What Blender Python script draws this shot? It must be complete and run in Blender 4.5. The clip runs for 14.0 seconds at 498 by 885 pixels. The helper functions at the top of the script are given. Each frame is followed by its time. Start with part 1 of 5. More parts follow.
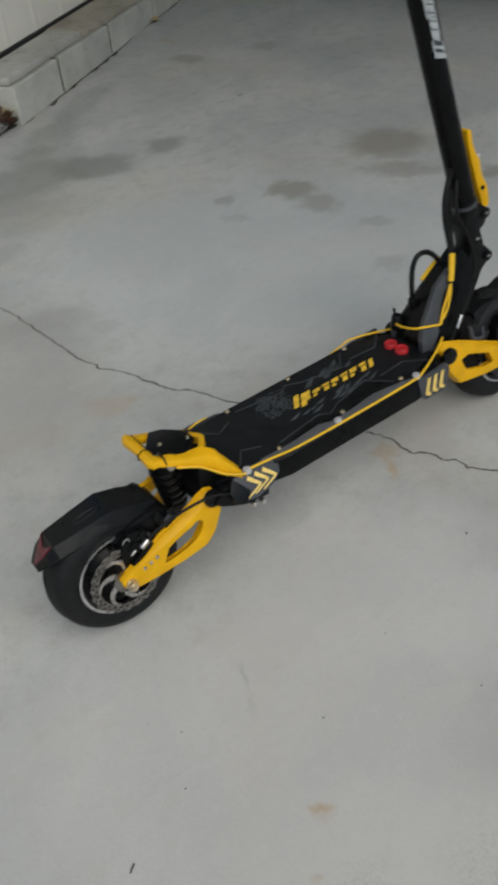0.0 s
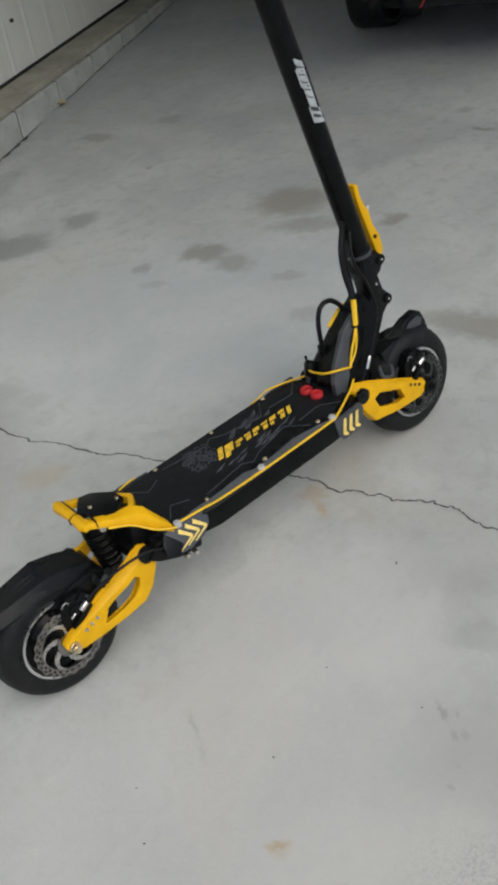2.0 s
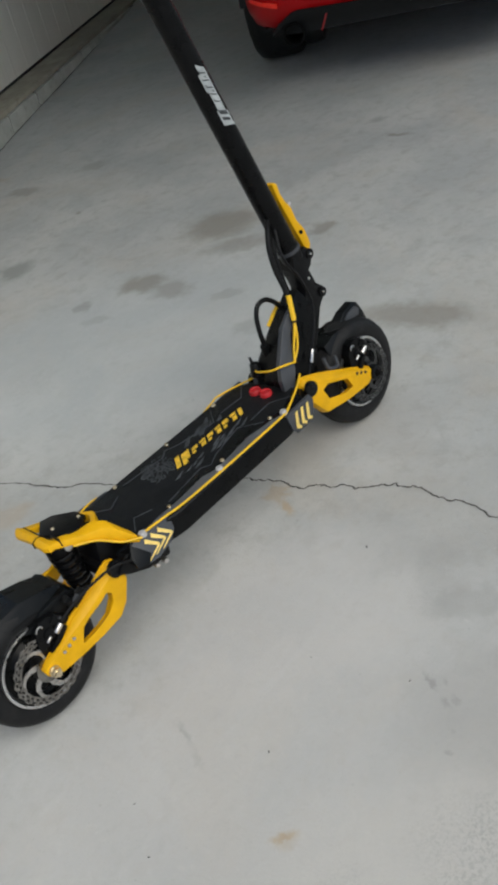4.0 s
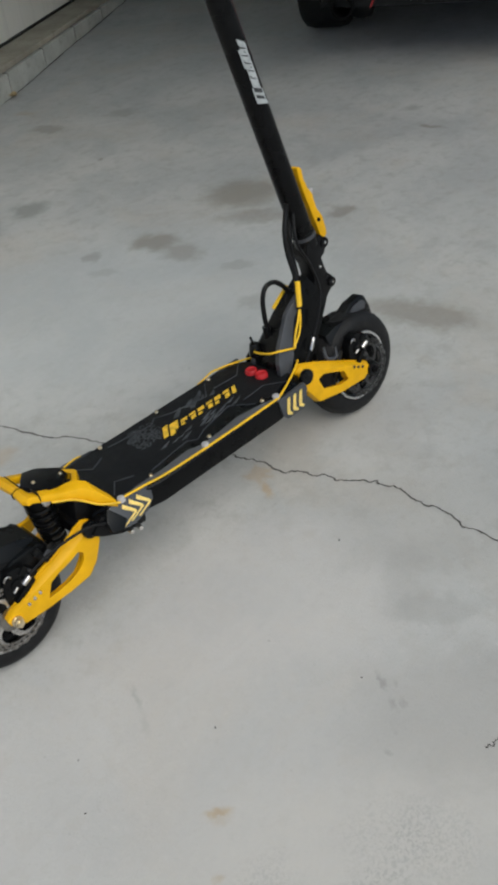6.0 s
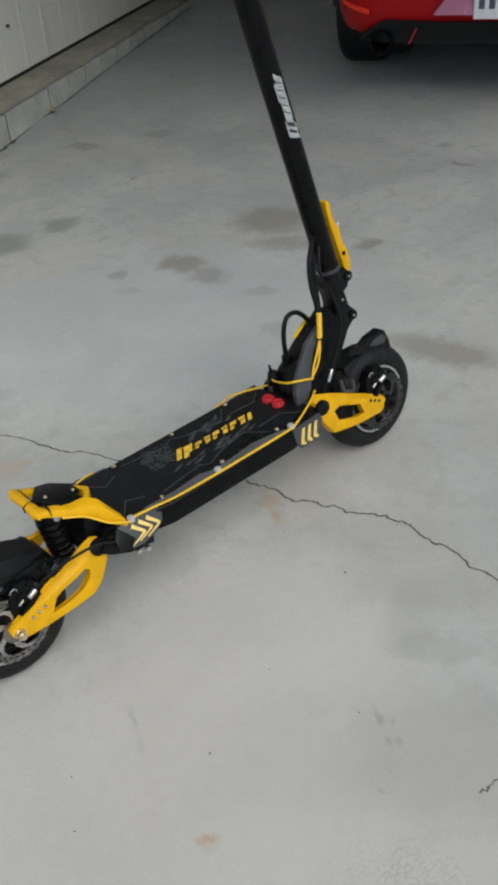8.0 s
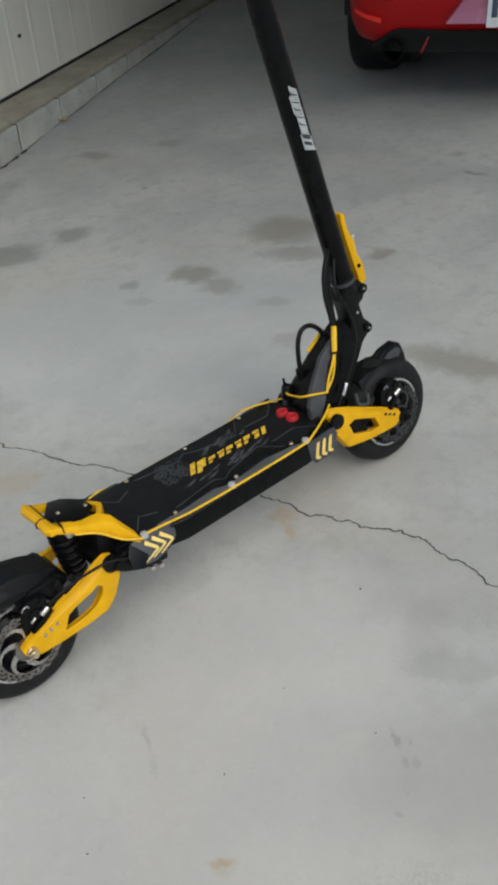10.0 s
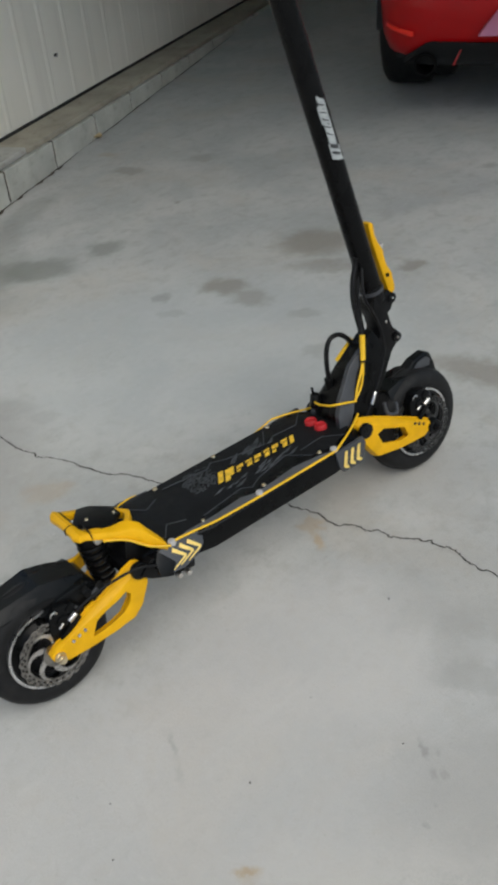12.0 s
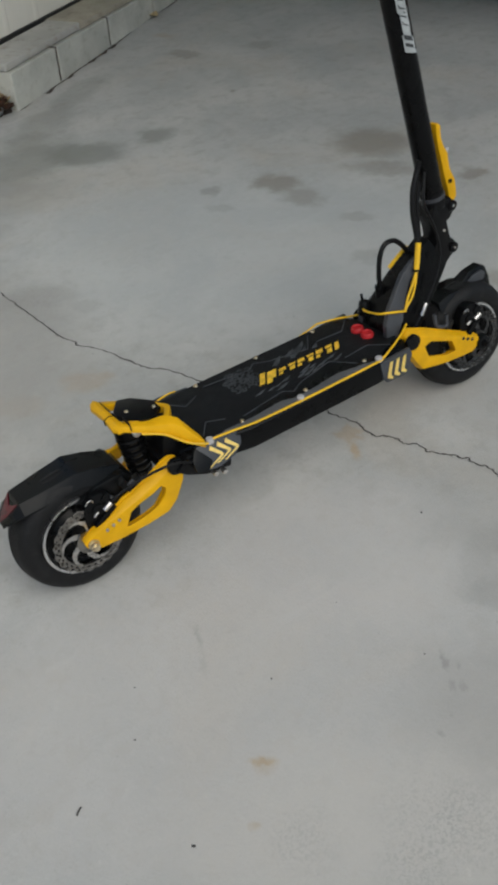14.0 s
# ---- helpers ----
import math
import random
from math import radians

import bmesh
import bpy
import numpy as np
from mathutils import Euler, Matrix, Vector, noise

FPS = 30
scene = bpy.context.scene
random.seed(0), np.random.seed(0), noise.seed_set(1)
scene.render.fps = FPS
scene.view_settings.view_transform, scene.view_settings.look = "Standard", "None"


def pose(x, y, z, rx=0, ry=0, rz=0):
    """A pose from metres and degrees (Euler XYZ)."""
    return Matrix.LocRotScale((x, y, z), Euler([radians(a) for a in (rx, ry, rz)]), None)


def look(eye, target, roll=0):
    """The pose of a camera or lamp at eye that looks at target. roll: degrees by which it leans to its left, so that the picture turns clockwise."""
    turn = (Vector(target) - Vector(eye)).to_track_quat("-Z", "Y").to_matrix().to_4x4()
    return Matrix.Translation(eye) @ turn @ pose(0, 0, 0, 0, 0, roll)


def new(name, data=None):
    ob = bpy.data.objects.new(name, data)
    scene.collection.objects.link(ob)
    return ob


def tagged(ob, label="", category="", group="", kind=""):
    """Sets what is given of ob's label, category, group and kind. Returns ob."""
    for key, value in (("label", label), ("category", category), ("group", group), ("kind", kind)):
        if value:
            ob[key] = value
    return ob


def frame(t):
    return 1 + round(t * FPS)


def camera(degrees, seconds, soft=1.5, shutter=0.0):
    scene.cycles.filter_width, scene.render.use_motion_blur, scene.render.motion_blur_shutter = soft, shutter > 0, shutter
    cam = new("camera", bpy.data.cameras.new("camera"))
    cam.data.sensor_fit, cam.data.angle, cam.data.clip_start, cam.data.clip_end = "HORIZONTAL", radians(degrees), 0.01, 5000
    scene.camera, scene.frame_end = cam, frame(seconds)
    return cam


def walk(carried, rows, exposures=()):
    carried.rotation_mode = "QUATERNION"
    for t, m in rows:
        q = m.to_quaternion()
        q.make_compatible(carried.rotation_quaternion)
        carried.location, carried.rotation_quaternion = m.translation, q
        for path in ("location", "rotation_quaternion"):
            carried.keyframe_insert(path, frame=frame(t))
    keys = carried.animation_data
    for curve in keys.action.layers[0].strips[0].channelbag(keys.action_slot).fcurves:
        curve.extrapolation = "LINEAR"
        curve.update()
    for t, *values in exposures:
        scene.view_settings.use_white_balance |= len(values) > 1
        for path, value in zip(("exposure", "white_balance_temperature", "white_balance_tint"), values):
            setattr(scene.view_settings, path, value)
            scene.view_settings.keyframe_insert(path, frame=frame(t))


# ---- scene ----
cam = camera(31.0, 14.0, soft=3.7, shutter=0.5)
PATH = [
    (0, (-0.3002, -1.0363, 1.3199), (0.4535, 0.2333, -0.0280), -7.54),
    (0.5, (-0.2688, -1.0791, 1.3353), (0.5388, 0.1914, 0.0175), -9.95),
    (1, (-0.2840, -1.1081, 1.3488), (0.5871, 0.1437, 0.0548), -9.20),
    (1.5, (-0.2885, -1.1056, 1.3520), (0.6023, 0.1515, 0.0778), -8.81),
    (2, (-0.2943, -1.1113, 1.3443), (0.6063, 0.1510, 0.0818), -10.16),
    (2.5, (-0.3146, -1.1336, 1.3387), (0.6158, 0.1334, 0.1013), -12.40),
    (3, (-0.3361, -1.1372, 1.3172), (0.6046, 0.1148, 0.0748), -14.91),
    (3.5, (-0.3190, -1.1534, 1.2972), (0.6485, 0.1030, 0.0778), -16.75),
    (3.7, (-0.3252, -1.1631, 1.2744), (0.6674, 0.0976, 0.0801), -16.99),
    (5.8, (-0.3109, -1.1646, 1.3116), (0.6545, 0.0410, 0.0420), -7.73),
    (6, (-0.3113, -1.1609, 1.3125), (0.6644, 0.0416, 0.0471), -7.84),
    (6.5, (-0.3057, -1.1576, 1.3112), (0.6791, 0.0556, 0.0619), -7.37),
    (7, (-0.3010, -1.1546, 1.3203), (0.6842, 0.0670, 0.0789), -6.84),
    (7.5, (-0.3036, -1.1589, 1.3254), (0.6696, 0.0769, 0.0896), -6.27),
    (8, (-0.3067, -1.1659, 1.3291), (0.6646, 0.0792, 0.1023), -5.02),
    (8.2, (-0.2959, -1.1678, 1.3416), (0.6584, 0.0870, 0.1111), -5.32),
    (10.3, (-0.2993, -1.1380, 1.3256), (0.6665, 0.1317, 0.1194), -5.47),
    (10.5, (-0.3078, -1.1421, 1.3214), (0.6462, 0.1519, 0.1317), -6.25),
    (11, (-0.2987, -1.1536, 1.3227), (0.6332, 0.1613, 0.1393), -8.20),
    (11.5, (-0.2954, -1.1593, 1.3223), (0.6336, 0.1672, 0.1500), -8.04),
    (12, (-0.2959, -1.1559, 1.3218), (0.6230, 0.1708, 0.1409), -6.79),
    (12.1, (-0.2980, -1.1473, 1.3140), (0.6009, 0.1808, 0.1172), -6.29),
    (12.2, (-0.2991, -1.1377, 1.3073), (0.5328, 0.1918, 0.0645), -5.99),
    (12.3, (-0.3012, -1.1290, 1.2995), (0.4436, 0.1698, -0.0271), -5.99),
    (12.4, (-0.3033, -1.1204, 1.2918), (0.3795, 0.1098, -0.1298), -5.79),
    (12.5, (-0.3044, -1.1108, 1.2850), (0.3664, 0.1178, -0.1425), -4.49),
    (13, (-0.3034, -1.1204, 1.3237), (0.3752, 0.1280, -0.0846), -3.78),
    (13.5, (-0.3102, -1.1399, 1.3249), (0.4422, 0.1161, -0.0374), -2.25),
    (14, (-0.3067, -1.1356, 1.3121), (0.4667, 0.1306, -0.0289), -4.72),
]
LIGHT = [(0.0, 0.15, 6200, 7.5), (0.5, 0.40, 6200, 7.5), (3.7, 0.40, 6200, 7.5), (12.2, 0.39, 6200, 7.5), (12.5, 0.34, 6200, 7.5), (13.0, 0.15, 6200, 7.5), (14.0, 0.15, 6200, 7.5)]
walk(cam, [(t, look(eye, target, roll)) for t, eye, target, roll in PATH], LIGHT)

# ---- world, sun, exposure ----
world = bpy.data.worlds.new("sky")
scene.world = world
world.use_nodes = True
wn = world.node_tree.nodes
sky = wn.new("ShaderNodeTexSky")
sky.sky_type = "NISHITA"
sky.sun_disc = False
sky.sun_elevation = radians(50)
sky.sun_rotation = radians(200)
sky.air_density = 1.0
sky.dust_density = 2.0
sky.ozone_density = 1.0
wn["Background"].inputs["Strength"].default_value = 0.085
world.node_tree.links.new(sky.outputs[0], wn["Background"].inputs["Color"])

sun_data = bpy.data.lights.new("sun", "SUN")
sun_data.energy = 1.56
sun_data.angle = radians(60)
sun_data.color = (1.0, 0.94, 0.80)
sun = new("sun", sun_data)
sun.matrix_world = look((0.3, -4.4, 5.7), (0, 0, 0))

# the garage lies at an angle to the scooter: s runs into it along its side wall, n across it
TURN = 33.0
GARAGE = pose(0, 0, 0, 0, 0, TURN)


# ---- materials ----
def graph(name):
    m = bpy.data.materials.new(name)
    m.use_nodes = True
    t = m.node_tree
    return m, t, t.nodes["Principled BSDF"]


def node(t, kind, **sets):
    n = t.nodes.new(kind)
    for k, v in sets.items():
        n.inputs[k].default_value = v
    return n


def mixed(t, fac, a, b, blend="MIX"):
    n = t.nodes.new("ShaderNodeMix")
    n.data_type, n.blend_type = "RGBA", blend
    for sock, v in ((n.inputs[0], fac), (n.inputs[6], a), (n.inputs[7], b)):
        if isinstance(v, bpy.types.NodeSocket):
            t.links.new(v, sock)
        else:
            sock.default_value = v if not isinstance(v, tuple) else (*v, 1.0)[:4]
    return n.outputs[2]


def stepped(t, value, lo, hi, a=0.0, b=1.0):
    n = t.nodes.new("ShaderNodeMapRange")
    n.interpolation_type = "SMOOTHSTEP"
    t.links.new(value, n.inputs[0])
    for i, v in enumerate((lo, hi, a, b)):
        n.inputs[i + 1].default_value = v
    return n.outputs[0]


def noise_at(t, vec, scale, detail=4.0, rough=0.55, distort=0.0):
    n = node(t, "ShaderNodeTexNoise", Scale=scale, Detail=detail, Roughness=rough, Distortion=distort)
    t.links.new(vec, n.inputs["Vector"])
    return n.outputs["Fac"]


def bumped(t, p, height, strength, distance):
    b = node(t, "ShaderNodeBump", Strength=strength, Distance=distance)
    t.links.new(height, b.inputs["Height"])
    t.links.new(b.outputs[0], p.inputs["Normal"])


def surface(name, colour, rough, metal=0.0, var=0.15, grain=400.0, patch=25.0, bump=0.1, depth=0.0005, dust=0.0, coat=0.0, spec=0.5):
    """A solid surface: base colour with patches and grain, uneven gloss, fine relief and, if given, a film of pale dust."""
    m, t, p = graph(name)
    at = t.nodes.new("ShaderNodeTexCoord").outputs["Object"]
    fine, wide = noise_at(t, at, grain, 3.0), noise_at(t, at, patch, 4.0)
    dark = tuple(c * (1 - var) for c in colour)
    light = tuple(min(1.0, c * (1 + var)) for c in colour)
    c = mixed(t, stepped(t, wide, 0.3, 0.7), dark, light)
    c = mixed(t, stepped(t, fine, 0.35, 0.75, 0.0, 0.5), c, colour)
    if dust:
        c = mixed(t, stepped(t, noise_at(t, at, patch * 2.3, 6.0, 0.7), 0.45, 0.8, 0.0, dust), c, (0.3, 0.29, 0.27))
    t.links.new(c, p.inputs["Base Color"])
    t.links.new(stepped(t, wide, 0.3, 0.7, max(0.03, rough - 0.08), min(1.0, rough + 0.08)), p.inputs["Roughness"])
    p.inputs["Metallic"].default_value = metal
    p.inputs["Specular IOR Level"].default_value = spec
    p.inputs["Coat Weight"].default_value = coat
    p.inputs["Coat Roughness"].default_value = 0.08
    if bump:
        bumped(t, p, fine, bump, depth)
    return m


YELLOW = surface("yellow_powder_coat", (0.72, 0.385, 0.002), 0.42, var=0.10, bump=0.12, grain=900, dust=0.010, spec=0.22)
YELLOW_PLASTIC = surface("yellow_translucent_plastic", (0.80, 0.48, 0.006), 0.45, var=0.08, grain=500)
YELLOW_PRINT = surface("yellow_print", (0.74, 0.46, 0.03), 0.55, var=0.3, grain=300, patch=90)
PALE_PRINT = surface("pale_yellow_sticker", (0.82, 0.60, 0.16), 0.4, var=0.12, patch=60)
BLACK = surface("black_powder_coat", (0.004, 0.004, 0.0045), 0.34, var=0.25, grain=900, dust=0.008, spec=0.18)
BLACK_SATIN = surface("black_anodised", (0.0035, 0.0037, 0.004), 0.30, var=0.2, grain=1200, bump=0.05, dust=0.005, spec=0.14)
BLACK_PLASTIC = surface("black_moulded_plastic", (0.004, 0.0045, 0.005), 0.32, var=0.25, grain=1400, bump=0.1, dust=0.008, spec=0.2)
RUBBER = surface("tyre_rubber", (0.008, 0.008, 0.0085), 0.6, var=0.3, grain=700, bump=0.3, depth=0.001, dust=0.035, spec=0.25)
BELLOWS = surface("glossy_black_rubber", (0.005, 0.0052, 0.0055), 0.24, var=0.2, grain=900, bump=0.05, spec=0.35)
HOSE = surface("cable_sheath", (0.006, 0.006, 0.0065), 0.45, var=0.2, grain=800, spec=0.2)
MAT = surface("deck_grip_mat", (0.006, 0.0065, 0.0075), 0.6, var=0.3, grain=1500, bump=0.4, depth=0.0006, dust=0.015, spec=0.22)
MAT_PRINT = surface("grey_mat_print", (0.058, 0.063, 0.069), 0.7, var=0.5, grain=420, patch=90, bump=0.2)
GUNMETAL = surface("gunmetal_grey_plastic", (0.043, 0.046, 0.053), 0.45, var=0.14, grain=900, dust=0.05)
STRIP_GREY = surface("mid_grey_plastic", (0.095, 0.097, 0.102), 0.5, var=0.14, grain=900, dust=0.05)
STEEL = surface("brushed_steel", (0.62, 0.60, 0.57), 0.3, metal=1.0, var=0.12, grain=600)
DISC_STEEL = surface("brake_disc_steel", (0.25, 0.24, 0.225), 0.34, metal=1.0, var=0.3, grain=500, patch=70)
SPOKE_STEEL = surface("bright_spoke_steel", (0.52, 0.51, 0.49), 0.30, metal=1.0, var=0.2, grain=500, patch=70)
DARK_STEEL = surface("dull_dark_steel", (0.10, 0.10, 0.10), 0.4, metal=1.0, var=0.3, grain=500, patch=70)
ALLOY = surface("machined_alloy_rim", (0.66, 0.66, 0.66), 0.32, metal=1.0, var=0.1, grain=600)
BRASS = surface("brassy_bolt", (0.70, 0.60, 0.42), 0.28, metal=1.0, var=0.15)
CLEAR = surface("cloudy_clear_plastic", (0.44, 0.43, 0.43), 0.25, var=0.12, grain=300, coat=0.4)
RED_RUBBER = surface("red_rubber", (0.42, 0.010, 0.014), 0.55, var=0.12, grain=500)
RED_LENS = surface("dark_red_lens", (0.085, 0.003, 0.010), 0.35, var=0.4, patch=120, coat=0.08)
WHITE_LABEL = surface("white_sticker", (0.34, 0.36, 0.36), 0.5, var=0.25, patch=60)
LABEL_INK = surface("black_sticker_ink", (0.03, 0.032, 0.034), 0.5, var=0.2)

CAR_RED = surface("red_car_paint", (0.37, 0.0022, 0.004), 0.45, var=0.06, grain=900, patch=6, bump=0.0, coat=0.35, spec=0.12)
EXHAUST_BLACK = surface("matt_black_exhaust", (0.003, 0.003, 0.003), 0.85, var=0.3, grain=300, spec=0.1)
CAR_BLACK = surface("black_bumper_plastic", (0.005, 0.0055, 0.006), 0.6, var=0.3, grain=700, bump=0.2, dust=0.01, spec=0.3)
CAR_GLASS = surface("dark_car_glass", (0.01, 0.012, 0.013), 0.06, var=0.1, bump=0.0, coat=0.5)
CAR_REFLECTOR = surface("red_reflector", (0.95, 0.035, 0.02), 0.35, var=0.15, grain=350, spec=0.3)
PLATE_WHITE = surface("white_plate_paint", (0.72, 0.73, 0.74), 0.35, var=0.06, patch=30)
PLATE_INK = surface("navy_plate_paint", (0.05, 0.06, 0.10), 0.4, var=0.15)
# red paint with a pink sky reflection mixed into the base colour
PANEL_SKY_SHEEN = surface("red_panel_with_sky_sheen", (0.44, 0.155, 0.24), 0.25, var=0.08, patch=8, bump=0.0, coat=0.5)
RED_STRIPE = surface("red_trim", (0.30, 0.012, 0.014), 0.35, var=0.1)

LEAF_BROWN = surface("dry_brown_leaf", (0.065, 0.030, 0.016), 0.8, var=0.55, grain=200, patch=60)
LEAF_TAN = surface("dry_tan_leaf", (0.40, 0.31, 0.17), 0.75, var=0.35, grain=200, patch=60)
STONE = surface("pale_grey_rubble", (0.17, 0.175, 0.17), 0.9, var=0.35, grain=120, patch=18, bump=0.6, depth=0.003)
SOIL = surface("dark_soil", (0.06, 0.045, 0.035), 0.95, var=0.5, grain=150, patch=20, bump=0.8, depth=0.006)
DEBRIS = surface("dark_grit", (0.035, 0.032, 0.03), 0.9, var=0.4)
CRACK = surface("crack_shadow_dirt", (0.060, 0.057, 0.052), 0.95, var=0.5, grain=300, patch=60)
GAP_SHADE_DIRT = surface("gap_shade_and_dirt", (0.02, 0.02, 0.019), 0.8, var=0.3)
# unseen shell surfaces, tinted blue-green so they bounce cool light inside
PLASTER = surface("cool_bounce_plaster", (0.45, 0.57, 0.56), 0.9, var=0.12, grain=90, patch=2.0, bump=0.3, depth=0.003)
CEILING = surface("cool_bounce_board", (0.46, 0.60, 0.59), 0.9, var=0.1, grain=60, patch=1.5, bump=0.1)


def block_material(name, colour, dirt, amount):
    """Cast concrete with pores, lime bloom and earth-coloured dirt; each piece a little different."""
    m, t, p = graph(name)
    at = t.nodes.new("ShaderNodeTexCoord").outputs["Object"]
    rnd = t.nodes.new("ShaderNodeObjectInfo").outputs["Random"]
    shift = t.nodes.new("ShaderNodeVectorMath")
    shift.operation = "ADD"
    t.links.new(at, shift.inputs[0])
    t.links.new(rnd, shift.inputs[1])
    v = shift.outputs[0]
    wide, mid, fine = noise_at(t, v, 5.0, 5.0), noise_at(t, v, 28.0, 5.0, 0.65), noise_at(t, v, 260.0, 3.0)
    c = mixed(t, stepped(t, wide, 0.3, 0.7), tuple(x * 0.8 for x in colour), tuple(x * 1.12 for x in colour))
    c = mixed(t, stepped(t, rnd, 0.0, 1.0, 0.0, 0.35), c, tuple(x * 0.78 for x in colour))
    c = mixed(t, stepped(t, mid, 0.5, 0.75, 0.0, amount), c, dirt)
    c = mixed(t, stepped(t, fine, 0.6, 0.8, 0.0, 0.35), c, tuple(x * 0.55 for x in colour))
    t.links.new(c, p.inputs["Base Color"])
    p.inputs["Roughness"].default_value = 0.92
    bumped(t, p, fine, 0.5, 0.003)
    return m


BLOCK = block_material("pale_concrete_block", (0.53, 0.53, 0.475), (0.24, 0.22, 0.16), 0.45)
CAP = block_material("concrete_cap", (0.48, 0.47, 0.43), (0.22, 0.17, 0.12), 0.5)
LEDGE = block_material("earth_stained_ledge", (0.37, 0.335, 0.265), (0.17, 0.14, 0.10), 0.6)


def cladding_material():
    m, t, p = graph("cream_metal_cladding")
    at = t.nodes.new("ShaderNodeTexCoord").outputs["Object"]
    wide, fine = noise_at(t, at, 1.6, 4.0), noise_at(t, at, 160.0, 3.0)
    stretch = t.nodes.new("ShaderNodeMapping")
    stretch.inputs["Scale"].default_value = (14, 14, 0.7)
    t.links.new(at, stretch.inputs[0])
    streak = noise_at(t, stretch.outputs[0], 1.0, 5.0, 0.6)
    c = mixed(t, stepped(t, wide, 0.3, 0.7), (0.83, 0.79, 0.69), (0.87, 0.835, 0.745))
    c = mixed(t, stepped(t, streak, 0.52, 0.82, 0.0, 0.25), c, (0.46, 0.44, 0.38))
    c = mixed(t, stepped(t, fine, 0.62, 0.8, 0.0, 0.2), c, (0.42, 0.39, 0.34))
    t.links.new(c, p.inputs["Base Color"])
    p.inputs["Roughness"].default_value = 0.55
    bumped(t, p, wide, 0.1, 0.01)
    return m


CLADDING = cladding_material()


